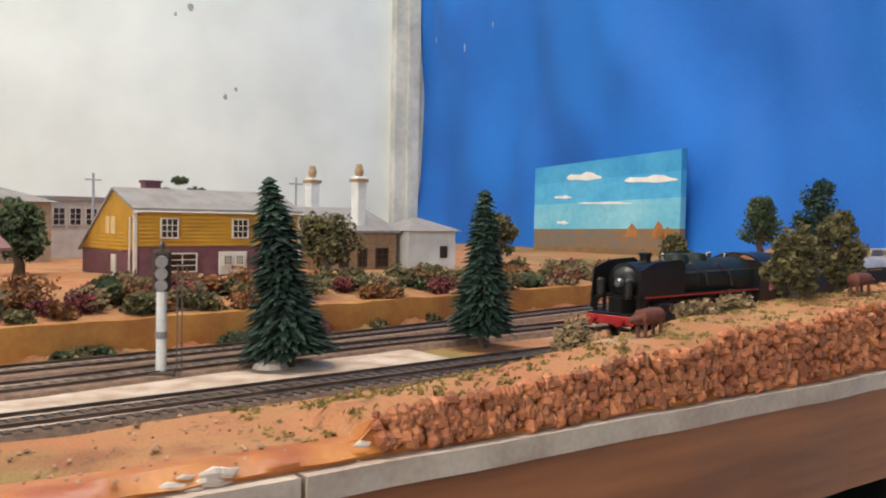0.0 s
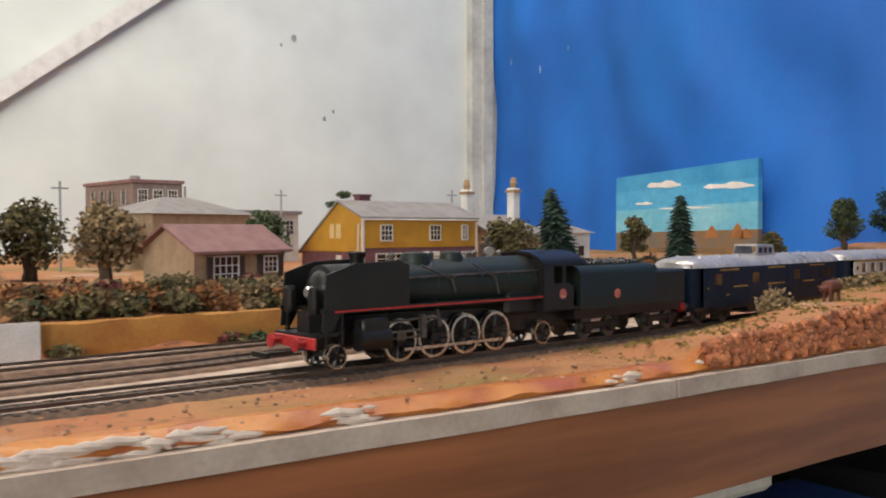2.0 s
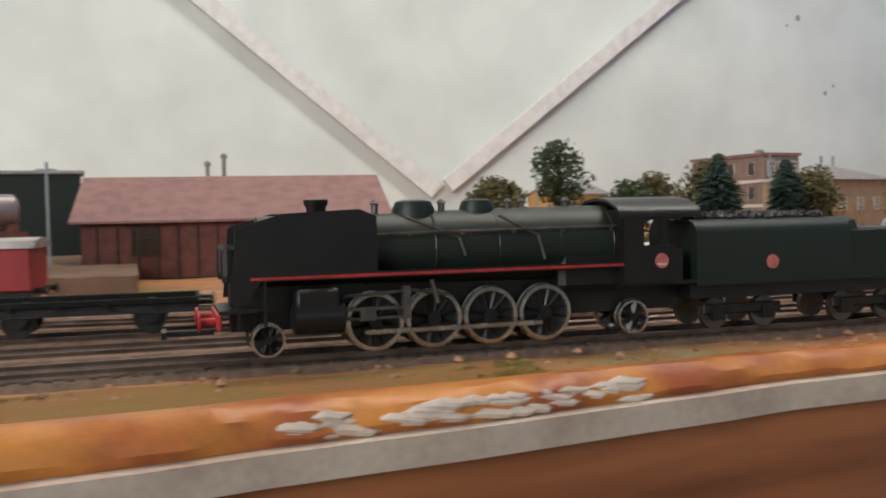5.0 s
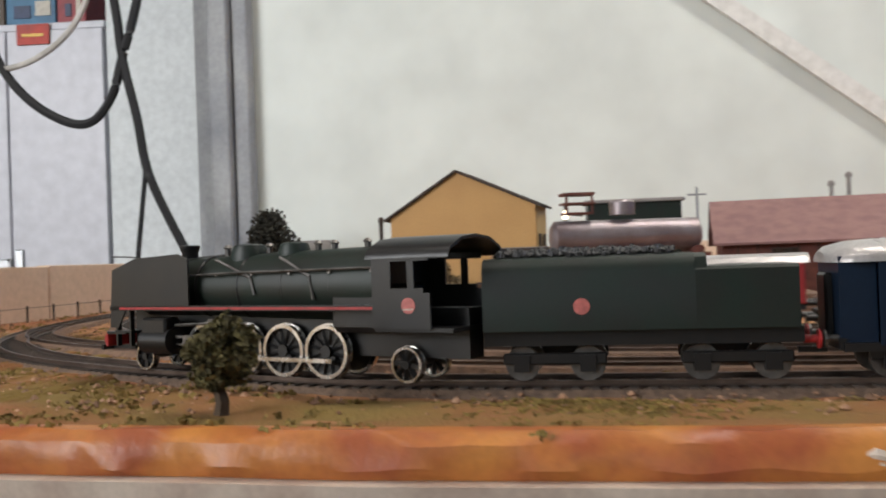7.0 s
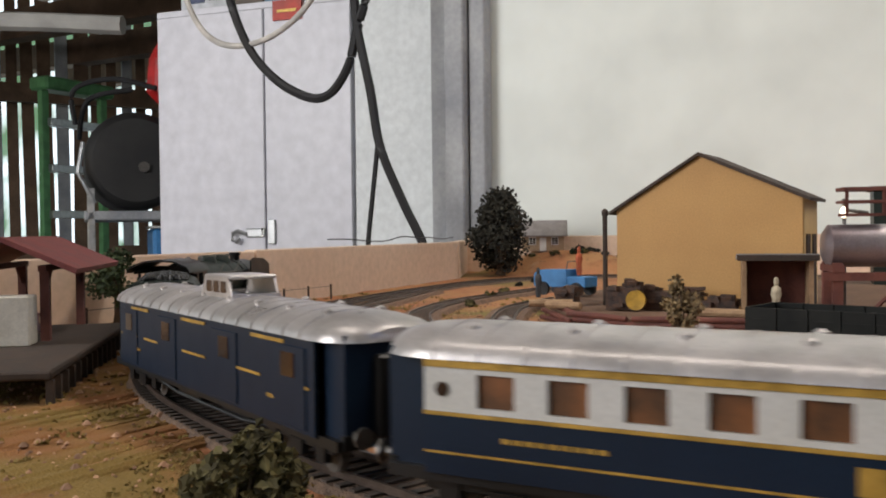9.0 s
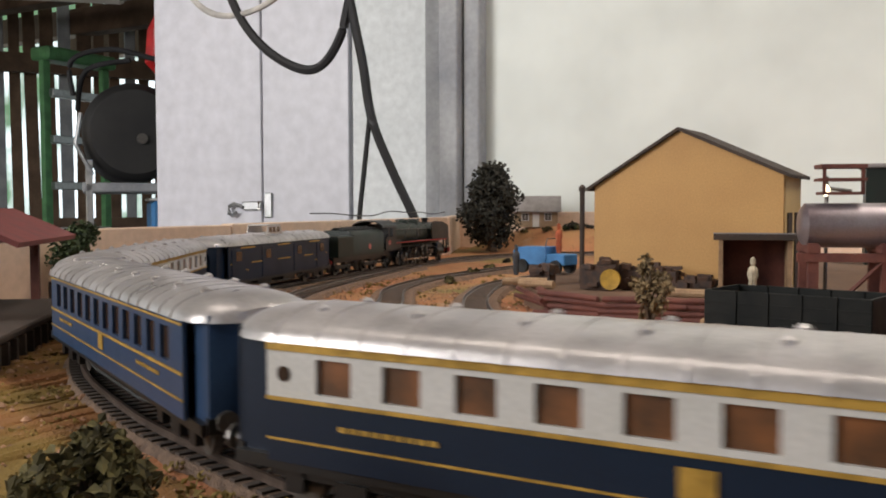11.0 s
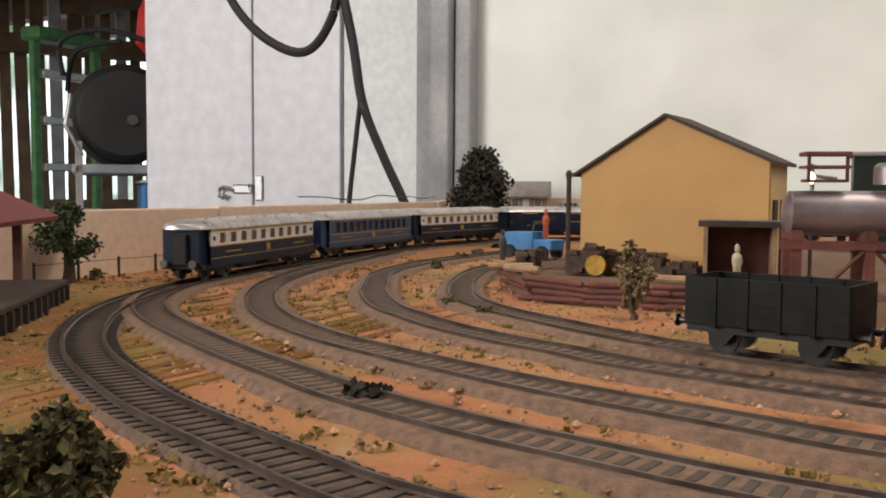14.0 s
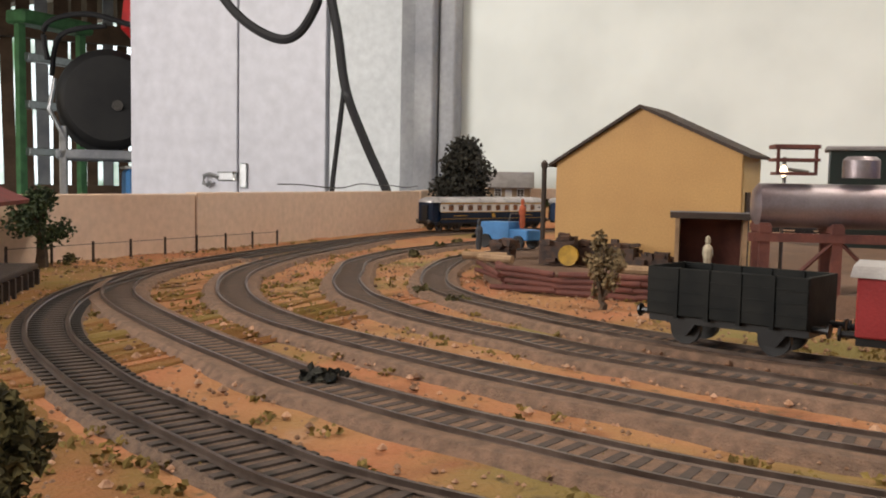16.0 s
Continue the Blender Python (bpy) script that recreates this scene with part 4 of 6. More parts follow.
def ride(t, centre, half, ref):
    s = sigma(t)
    xf, yf = on_line(s - centre + half)
    xr, yr = on_line(s - centre - half)
    a = math.atan2(yr - yf, xr - xf)
    m = pose((xf + xr) / 2, (yf + yr) / 2, 0, 0, 0, math.degrees(a))
    return m @ Matrix.Translation((-centre, 0, 0)) if ref is None else m


def motions():
    for ob, centre, half, _ in VEHICLES:
        walk(ob, [(t / 10, ride(t / 10, centre, half, None if ob is loco else 0)) for t in range(161)])
    steps = [k / 30 for k in range(481)]
    for ax, r in train_parts["axles"]:
        p = ax.location.copy()
        walk(ax, [(t, Matrix.Translation(p) @ Matrix.Rotation(-(sigma(t) - sigma(0)) / r, 4, 'Y')) for t in steps])
    for rod in train_parts["rods"]:
        walk(rod, [(t, Matrix.Translation((.0043 * math.cos((sigma(t) - sigma(0)) / .0095), 0, .0095 + .0043 * math.sin((sigma(t) - sigma(0)) / .0095)))) for t in steps])


# ---------------------------------------------------------------- left end of the room
def quad_wall(name, a, b, z0, z1, th, material, label):
    a, b = Vector((*a, 0)), Vector((*b, 0))
    d = (b - a)
    m = Matrix.Translation(a) @ Matrix.Rotation(math.atan2(d.y, d.x), 4, 'Z')
    mb = MB()
    mb.m = m
    mb.box(0, d.length, 0, th, z0, z1, .001)
    return structure(name, mb, material, label)


quad_wall("wall_low", (-.862, .05), (-.853, .45), -.9, .046, .014, CREAM, "low cream board round the layout")
quad_wall("wall_low", (-.853, .452), (-.895, .93), -.9, .047, .014, CREAM, "low cream board round the layout")
quad_wall("wall_low", (-.895, .935), (-.99, 1.15), -.9, .047, .014, CREAM, "low cream board round the layout")
quad_wall("wall_low", (-.985, 1.135), (-.1, 1.168), -.02, .053, .012, CREAM, "low cream board along the back wall")
for x, w, d in ((-1.034, .017, .03), (-1.0, .018, .045), (-.966, .015, .03)):
    structure("corner_post", MB().box(x - w, x + w - .002, wall_y(x) - d, wall_y(x) - .001, .03, 2.1, .002), GREYWOOD, "weathered grey timber corner post")

# white cupboard with a hasp, boxes on top
ca, cb_ = Vector((-2.066, 1.511, 0)), Vector((-1.25, 1.641, 0))
cd_ = (cb_ - ca).normalized()
cang = math.degrees(math.atan2(cd_.y, cd_.x))
cup = empty("cupboard", pose(ca.x, ca.y, 0, 0, 0, cang), "tall white two-door cupboard with a steel hasp", "cupboard")
part("body", MB().box(.006, .552, .02, .30, -.9, .612), CABINET, cup)
part("top_board", MB().box(.004, .555, .004, .302, .613, .63, .002), CABINET, cup)
part("door", MB().box(.008, .315, 0, .018, -.88, .612, .002), CABINET, cup)
part("door", MB().box(.3195, .551, 0, .018, -.88, .612, .002), CABINET, cup)
hp = part("hasp", MB().box(.262, .318, -.008, 0, .052, .074, .003).box(.325, .346, -.007, 0, .035, .095, .002).tube([(.268, -.010, .060), (.245, -.012, .068), (.230, -.012, .062), (.229, -.012, .045), (.240, -.012, .040), (.250, -.012, .048)], .005), ZINC, cup, "zinc hasp and hook")
part("staple", MB().tube([(.318, -.006, .055), (.318, -.02, .055), (.318, -.02, .073), (.318, -.006, .073)], .003), STEEL, hp)
quad_wall("wall_panel", (-1.513, 1.601), (-1.04, 1.676), -.9, 2.2, .03, mat("panel_white", (.70, .73, .74), .55, c2=(.65, .68, .69), scale=9, fine=60, bump=.05), "pale painted wall panel beside the cupboard")
red_card = empty("label_card", pose(ca.x, ca.y, 0, 0, 0, cang), "red card with a plain yellow bar", "card")
part("card", MB().box(.347, .425, -.006, -.001, .578, .626), mat("red_card", (.5, .05, .03), .5, scale=30), red_card)
part("text_bar", MB().box(.360, .412, -.008, -.006, .596, .603), GOLD, red_card)
for k, (x0, x1, z1, c, lb) in enumerate(((.06, .204, .71, (.55, .57, .60), "white carton with dark printed panels"), (.21, .30, .78, (.10, .07, .05), "dark brown carton"), (.304, .426, .74, (.07, .20, .34), "blue and white carton"), (.43, .50, .80, (.35, .05, .06), "dark red carton"))):
    bx_ = empty("carton", pose(ca.x, ca.y, 0, 0, 0, cang), lb + " on the cupboard top", "carton")
    part("box", MB().box(x0, x1, .03, .22, .6315, z1, .002), mat("carton_%d" % k, c, .5, scale=20, fine=90, bump=.05), bx_)
    part("printed_panel", MB().box(x0 + .02, (x0 + x1) / 2, .0275, .03, .65, .68), mat("print_blue", (.05, .07, .14), .5, scale=60), bx_)
    part("printed_panel", MB().box((x0 + x1) / 2 + .012, x1 - .012, .0275, .03, .655, .69), OFFWHITE if k else mat("print_blue", (.05, .07, .14)), bx_)


def cable(pts, r, material, label):
    line = []
    p = [Vector(q) for q in pts]
    for i in range(len(p) - 1):
        a, b, c, d = p[max(i - 1, 0)], p[i], p[i + 1], p[min(i + 2, len(p) - 1)]
        for u in np.arange(10) / 10:
            line.append(.5 * (2 * b + (c - a) * u + (2 * a - 5 * b + 4 * c - d) * u * u + (3 * b - a - 3 * c + d) * u ** 3))
    return tagged(part("cable", MB().tube(line + [p[-1]], r, 8), material, None, "", True), label, "cable")


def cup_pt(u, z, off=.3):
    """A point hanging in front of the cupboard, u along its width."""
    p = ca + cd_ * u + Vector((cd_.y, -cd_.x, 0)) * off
    # pulled in to 0.8 of its distance from the camera's place at 8 s
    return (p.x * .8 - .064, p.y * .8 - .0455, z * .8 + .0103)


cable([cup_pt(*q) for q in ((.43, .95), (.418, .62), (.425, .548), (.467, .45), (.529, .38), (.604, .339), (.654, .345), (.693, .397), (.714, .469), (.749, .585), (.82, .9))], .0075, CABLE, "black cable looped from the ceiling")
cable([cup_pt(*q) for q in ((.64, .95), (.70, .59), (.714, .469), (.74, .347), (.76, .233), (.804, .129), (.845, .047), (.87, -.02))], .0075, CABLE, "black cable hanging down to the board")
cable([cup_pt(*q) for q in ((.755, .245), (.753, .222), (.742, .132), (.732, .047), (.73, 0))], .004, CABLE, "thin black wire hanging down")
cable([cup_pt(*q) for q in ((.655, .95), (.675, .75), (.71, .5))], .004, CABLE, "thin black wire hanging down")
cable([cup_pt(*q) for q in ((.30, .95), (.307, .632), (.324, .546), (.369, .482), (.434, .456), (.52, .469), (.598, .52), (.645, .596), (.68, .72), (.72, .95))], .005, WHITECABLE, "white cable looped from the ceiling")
mb = [(-.88 - .01 * i, .60 + .055 * i, .05 + .006 * R.random()) for i in range(9)]
cable(mb, .0007, CABLE, "thin loose wire along the board top")

# open barn beyond
quad_wall("wall_barn", (-6.2, 1.2), (-3.2, 5.6), -.9, -.35, .05, BARNWOOD, "dark barn boarding")
barn = empty("slatted_wall", Matrix(), "upright barn boards with daylight between them", "wall", "", "structure")
for i in range(58):
    u = i / 58
    x, y = -5.9 + 2.7 * u, 1.3 + 4.1 * u
    mb = MB()
    mb.m = pose(x, y, 0, 0, R.uniform(-1, 1), 56.6)
    w = R.uniform(.026, .040)
    mb.box(-w, w, -.012, .012, -.9, 2.2, .003)
    part("board", mb, BARNWOOD if i % 4 else GREYWOOD, barn)
for z in (-.1, .78, 1.5):
    mb = MB()
    mb.m = pose(-4.5, 3.3, 0, 0, 0, 56.6)
    mb.box(-2.6, 2.6, -.08, -.02, z, z + .1)
    part("rail", mb, BARNWOOD, barn)
# emissive plane added behind the boards for the daylight in their gaps
m = glow("daylight_glow", (.62, .80, 1.0), 3.0)
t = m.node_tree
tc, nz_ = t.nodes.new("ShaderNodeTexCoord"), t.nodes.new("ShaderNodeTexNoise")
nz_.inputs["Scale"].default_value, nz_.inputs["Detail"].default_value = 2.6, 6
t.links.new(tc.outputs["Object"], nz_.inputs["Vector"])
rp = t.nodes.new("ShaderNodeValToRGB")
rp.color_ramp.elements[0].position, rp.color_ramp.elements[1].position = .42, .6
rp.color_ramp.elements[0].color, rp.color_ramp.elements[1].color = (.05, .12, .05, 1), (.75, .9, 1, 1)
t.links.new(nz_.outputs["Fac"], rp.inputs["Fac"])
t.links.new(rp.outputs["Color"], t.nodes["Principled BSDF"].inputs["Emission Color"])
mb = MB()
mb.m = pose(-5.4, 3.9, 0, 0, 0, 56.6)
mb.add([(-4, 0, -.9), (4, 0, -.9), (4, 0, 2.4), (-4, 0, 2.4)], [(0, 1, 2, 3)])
structure("backdrop", mb, m, "glowing plane behind the barn boards for the daylight outside")
mb = MB()
for i in range(7):
    mb.box(-6, -1.2, .9 + i * .6, 1.0 + i * .6, 1.02, 1.16, .004)
structure("rafter", mb, BARNWOOD, "rough barn rafters")
cable([(-4.2, 1.0, .98), (-3.2, 1.6, .95), (-2.7, 1.75, .93), (-2.3, 1.8, .80), (-2.05, 1.9, .78)], .035, PIPE, "grey plastic drain pipe under the rafters")
cable([(-2.9, 1.5, 1.0), (-2.75, 1.62, .95), (-2.72, 1.64, .82), (-2.66, 1.68, .80), (-2.63, 1.7, .9)], .022, PIPE, "white plastic trap pipe")
cable([(-3.6, 1.3, .70), (-3.0, 1.62, .74), (-2.55, 1.85, .72)], .03, PIPE, "grey plastic drain pipe under the rafters")
dr = empty("drum", pose(-2.45, 1.80, .285, 0, 0, 50), "large black plastic drum lying on its side", "drum")
part("shell", MB().lathe([(.02, -.05), (.125, -.05), (.145, -.03), (.150, .0), (.150, .45), (.13, .5)], (0, 0, 0), 'y', 32), DRUM, dr, "", True)
part("bung", MB().lathe([(.016, -.06), (.016, -.05)], (.02, 0, -.02), 'y', 12), DARKSTEEL, dr)
part("hose", MB().tube([(-.15, -.04, .05), (-.165, -.06, -.04), (-.12, -.06, -.13)], .007), ZINC, dr)
st = empty("drum_stand", pose(-2.45, 1.80, 0, 0, 0, 50), "grey steel stand under a black drum", "stand")
for x in (-.13, .13):
    part("leg", MB().box(x - .01, x + .01, -.06, -.04, -.9, .20, .002), ZINC, st)
    part("leg", MB().box(x - .01, x + .01, .42, .44, -.9, .20, .002), ZINC, st)
part("shelf", MB().box(-.15, .15, -.06, .45, .105, .133, .004), GREYWOOD, st)
bx = empty("storage_box", pose(-2.42, 1.86, .0, 0, 0, 50), "blue plastic box on a stand", "box")
part("tub", MB().box(-.02, .11, -.03, .25, -.02, .08, .01), BLUEPAINT, bx)
part("lid", MB().box(-.025, .115, -.035, .255, .08, .088, .003), WHITEWALL, bx)
cable([(-2.62, 1.72, .40), (-2.60, 1.70, .50), (-2.48, 1.74, .53), (-2.36, 1.80, .50)], .008, CABLE, "black hose over the drum")
cable([(-2.64, 1.75, .36), (-2.56, 1.72, .47), (-2.44, 1.78, .50)], .008, CABLE, "black hose over the drum")
ld = empty("step_ladder", pose(-3.86, 2.74, -.9, 0, 0, 92), "green fibreglass step ladder with aluminium treads", "ladder")
GREENF = mat("ladder_green", (.10, .30, .12), .5, scale=20)
for x in (-.17, .17):
    part("stile", MB().box(x - .02, x + .02, -.015, .015, 0, 1.62, .003), GREENF, ld)
for k in range(7):
    part("tread", MB().box(-.16, .16, -.04, .02, .2 + k * .21, .235 + k * .21, .003), ZINC, ld)
part("cap", MB().box(-.2, .2, -.06, .06, 1.62, 1.68, .01), GREENF, ld)
tagged(part("red_bag", MB().lathe([(.02, -.1), (.06, -.06), (.05, .04), (.02, .1)], (-2.38, 1.86, .555), 'z', 9), mat("red_plastic", (.5, .02, .02), .35, scale=30)), "crumpled red plastic bag on a drum", "bag")
tagged(part("plank", MB().box(-3.35, -3.27, 1.75, 1.8, -.9, .95, .004), GREYWOOD), "grey upright plank against barn wall", "plank")
al = empty("aluminium_ladder", pose(-3.33, 1.66, -.9, 0, 6, 60), "pale aluminium ladder leaning on the barn wall", "ladder")
for x in (-.07, .07):
    part("stile", MB().box(x - .016, x + .016, -.02, .02, 0, 1.75, .003), GREYWOOD, al)
for k in range(6):
    part("rung", MB().cyl((-.07, 0, .25 + .26 * k), .012, .14, 'x', 8), ZINC, al)
tagged(part("plank", MB().box(-3.2, -3.05, 1.55, 1.58, -.9, .35, .004), BLUEPAINT), "blue painted board against barn wall", "board")

# ---------------------------------------------------------------- buildings
def frame_at(x, y, z, deg):
    return pose(x, y, z, 0, 0, deg)


def window(parent, x, z, w, h, y=0.0, trim=OFFWHITE, bars=2, glass=None):
    wn_ = new("window")
    wn_.parent = parent
    part("frame", MB().box(x - w / 2 - .001, x + w / 2 + .001, y - .0012, y, z - .001, z).box(x - w / 2 - .001, x + w / 2 + .001, y - .0012, y, z + h, z + h + .001).box(x - w / 2 - .001, x - w / 2, y - .0012, y, z, z + h).box(x + w / 2, x + w / 2 + .001, y - .0012, y, z, z + h), trim, wn_)
    part("pane", MB().box(x - w / 2, x + w / 2, y - .0005, y - .0002, z, z + h), glass or GLASS, wn_)
    mb = MB()
    for k in range(1, bars + 1):
        xx = x - w / 2 + w * k / (bars + 1)
        mb.box(xx - .0003, xx + .0003, y - .0009, y - .0004, z, z + h)
    for k in (1, 2):
        mb.box(x - w / 2, x + w / 2, y - .0009, y - .0004, z + h * k / 3 - .0003, z + h * k / 3 + .0003)
    part("glazing_bar", mb, trim, wn_)


def gable_house(name, m, L, Dp, eave, ridge, wallm, roofm, label, ridge_at=.5, back=None, over=.003, side=False):
    """Front along x, depth along y, gables at the ends."""
    t = empty(name, m, label, "house")
    back = eave if back is None else back
    r = Dp * ridge_at
    part("wall", MB().prismx([(0, 0), (0, eave), (r, ridge), (Dp, back), (Dp, 0)], 0, L), wallm, t)
    th = .0014
    s1, s2 = (ridge - eave) / r, (ridge - back) / (Dp - r)
    part("roof", MB().prismx([(-over, eave - over * s1 + .0004), (r, ridge + .0004), (r, ridge + th + .001), (-over, eave - over * s1 + th + .001)], -over, L + over), roofm, t)
    part("roof", MB().prismx([(Dp + over, back - over * s2 + .0004), (r, ridge + .0004), (r, ridge + th + .001), (Dp + over, back - over * s2 + th + .001)], -over, L + over), roofm, t)
    return t


hs = gable_house("yellow_house", frame_at(.6694, .3651, .0200, 7.5), .1365, .0946, .0491, .0631, YELLOW, GREYROOF, "two-storey house with yellow boards over plum brick", .364, .0188)
part("lower_wall", MB().box(-.0006, .1371, -.0006, .02, 0, .0225), PLUM, hs)
part("lower_wall", MB().box(-.0008, .002, .0, .0940, 0, .0188), PLUM, hs)
for k in range(15):
    z = .0200 + k * .0028
    y1 = .0344 + (.0631 - z) / .0443 * .0602
    y0 = .0344 - (.0631 - z) / .014 * .0344 if z > .0491 else 0
    part("clapboard", MB().box(-.0013, -.0002, max(y0, 0), y1, z, z + .0022), YELLOW, hs)
for k in range(9):
    part("clapboard", MB().box(.0, .1365, -.0011, -.0002, .0232 + k * .0028, .0254 + k * .0028), YELLOW, hs)
part("corner_board", MB().box(-.0016, .0006, -.0016, .0006, .0, .0490), OFFWHITE, hs)
part("corner_board", MB().box(.1359, .1381, -.0016, .0006, .0, .0490), OFFWHITE, hs)
for x, w in ((.025, .012), (.083, .012), (.121, .006)):
    window(hs, x, .0295, w, .013, -.0012)
window(hs, .030, .0045, .032, .0125, -.001)
window(hs, .106, .006, .007, .011, -.001)
window(hs, .121, .006, .007, .011, -.001)
part("garage_door", MB().box(.065, .089, -.0022, -.0006, .001, .0185, .0004), OFFWHITE, hs)
for x in (.072, .082):
    window(hs, x, .009, .006, .006, -.0024)
part("chimney", MB().box(.024, .036, .036, .045, .05, .0695).box(.023, .037, .035, .046, .0695, .0715), PLUM, hs)
part("side_window", MB().box(-.0022, -.0013, .030, .037, .031, .044).box(-.0022, -.0013, .040, .047, .031, .044), PALEYELLOW, hs)
part("side_door", MB().box(-.0018, -.0008, .03, .038, .0, .016), OFFWHITE, hs)
part("gutter", MB().tube([(-.003, -.003, .0478), (.1395, -.003, .0478)], .0008), OFFWHITE, hs)
part("downpipe", MB().tube([(.0, -.003, .0470), (-.002, .004, .043), (-.002, .0055, .002)], .0008), OFFWHITE, hs)

bg_ = gable_house("bungalow", frame_at(.4905, .285, .0195, 25), .092, .05, .0258, .0412, TAN, REDROOF, "tan bungalow with a mauve tiled roof", .5, None, .006)
window(bg_, .030, .002, .024, .018, -.0004, WHITEWALL, 3)
for x in (.014, .046, .066, .089):
    part("shutter", MB().box(x - .0028, x + .0028, -.0016, -.0004, .004, .0205), DARKWOOD, bg_)
window(bg_, .0775, .008, .014, .011, -.0004, WHITEWALL, 2)
part("veranda", MB().box(-.004, .100, -.010, 0, -.004, .0012), DARKWOOD, bg_)


def hip_house(x, y, deg, L, Dp, eave, ridge, wallm, roofm, label, name="house"):
    t = empty(name, frame_at(x, y, ground_z(x, y) - .001, deg), label, "house")
    part("wall", MB().box(0, L, 0, Dp, 0, eave), wallm, t)
    o = .005
    part("roof", MB().add([(-o, -o, eave), (L + o, -o, eave), (L + o, Dp + o, eave), (-o, Dp + o, eave), (Dp * .5, Dp / 2, ridge), (L - Dp * .5, Dp / 2, ridge)], [(0, 1, 5, 4), (1, 2, 5), (2, 3, 4, 5), (3, 0, 4), (3, 2, 1, 0)]), roofm, t)
    return t


hh = hip_house(.545, .555, 20, .125, .09, .056, .074, TAN, GREYROOF, "tan house with a grey hipped roof")
for x in (.02, .055, .09):
    window(hh, x, .022, .01, .013, -.0004)
for x in (.05, .075):
    part("chimney", MB().tube([(x, .045, .066), (x, .045, .086)], .0014), GREYROOF, hh)
wb_ = empty("shop_building", frame_at(.672, .66, .0195, 20), "pale two-storey shop building with tall windows", "building")
part("wall", MB().box(0, .10, 0, .06, 0, .058), OFFWHITE, wb_)
part("parapet", MB().box(-.003, .103, -.004, .063, .058, .062), GREYROOF, wb_)
for x in (.012, .03, .048, .066, .084):
    window(wb_, x, .034, .012, .016, -.0004, OFFWHITE, 1)
bb = empty("brick_block", frame_at(.5723, .7203, .0195, 6.5), "flat-roofed brown brick block with white bands", "building")
part("wall", MB().box(0, .0607, 0, .1454, 0, .093, .001), BRICK, bb)
part("parapet", MB().box(-.002, .0627, -.002, .1474, .093, .0969), REDROOF, bb)
part("band", MB().box(-.001, .0617, -.001, .1464, .058, .062), OFFWHITE, bb)
part("band", MB().box(-.001, .0617, -.001, .1464, .026, .030), OFFWHITE, bb)
part("roof_tank", MB().lathe([(.006, .0965), (.006, .101), (.004, .102)], (.012, .02, 0), 'z', 10), GREYROOF, bb)
for x in (.012, .030, .048):
    for z in (.036, .068):
        window(bb, x, z, .010, .017, -.0012)
for y in (.02, .06, .085, .115):
    for z in (.036, .068):
        part("side_window", MB().box(-.0022, -.0012, y - .006, y + .006, z, z + .0005).box(-.0022, -.0012, y - .0065, y - .006, z, z + .017).box(-.0022, -.0012, y + .006, y + .0065, z, z + .017), OFFWHITE, bb)
        part("side_pane", MB().box(-.0016, -.0008, y - .006, y + .006, z + .0006, z + .0165), GLASS, bb)
sh = gable_house("stone_house", frame_at(.842, .40, .0195, 7.5), .075, .105, .034, .053, STONE, GREYROOF, "old stone house with two tall pale chimneys", .5)
for x, w in ((.016, .008), (.036, .008), (.058, .012)):
    window(sh, x, .004, w, .015, -.0004, DARKWOOD, 1)
for x, y in ((.0377, .0798), (.0421, .0136)):
    ch = part("chimney", MB().box(x - .005, x + .005, y - .005, y + .005, .03, .083, .0008), WHITEWALL, sh, "pale plaster chimney")
    part("pot", MB().box(x - .0062, x + .0062, y - .0062, y + .0062, .078, .081).lathe([(.003, .083), (.004, .088), (.0025, .094)], (x, y, 0), 'z', 10), STONE, ch)
wh = hip_house(.925, .402, 4, .055, .05, .036, .048, WHITEWALL, GREYROOF, "small white plaster house with grey roof")
window(wh, .04, .012, .006, .009, -.0004, DARKWOOD, 1)
oh = gable_house("orange_cottage", frame_at(.3144, .7483, .0195, 15.8), .06, .09, .0468, .0625, SHEDYELLOW, GREYROOF, "small orange gabled cottage")

# the long goods shed and the yellow shed in the yard
ls = gable_house("goods_shed", frame_at(-.2338, .4927, -.004, -2.5), .25, .157, .0497, .0857, REDWOOD, REDROOF, "long dark red shed with a dusty mauve roof", .5, None, .008)
for x in np.arange(.012, .25, .016):
    part("plank", MB().box(x - .0006, x + .0006, -.0012, 0, 0, .0485), DARKWOOD, ls)
for x in (.05, .13, .21):
    window(ls, x, .02, .02, .022, -.0004, DARKWOOD, 2)
for x, z in ((.10, .098), (.115, .105)):
    part("flue", MB().tube([(x, .085, .04), (x, .085, z)], .0018, 8).lathe([(.003, z), (.003, z + .003), (.0005, z + .005)], (x, .085, 0), 'z', 8), GREYROOF, ls)
ys = empty("yellow_shed", frame_at(-.5087, .431, -.004, -3.4), "plain yellow gabled shed with a dark roof edge", "shed")
Wd, Dd = .1242, .05
part("gable_wall", MB().prism([(0, 0), (Wd, 0), (Wd, .0857), (Wd * .47, .1151), (0, .0793)], 0, .002), SHEDYELLOW, ys)
part("side_wall", MB().box(0, .002, .0022, Dd, 0, .0793), SHEDYELLOW, ys)
# right side wall paler than the gable and the left side
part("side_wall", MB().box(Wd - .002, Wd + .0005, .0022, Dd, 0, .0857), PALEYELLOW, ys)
part("back_wall", MB().prism([(0, 0), (Wd, 0), (Wd, .0857), (Wd * .47, .1151), (0, .0793)], Dd, Dd + .002), SHEDYELLOW, ys)
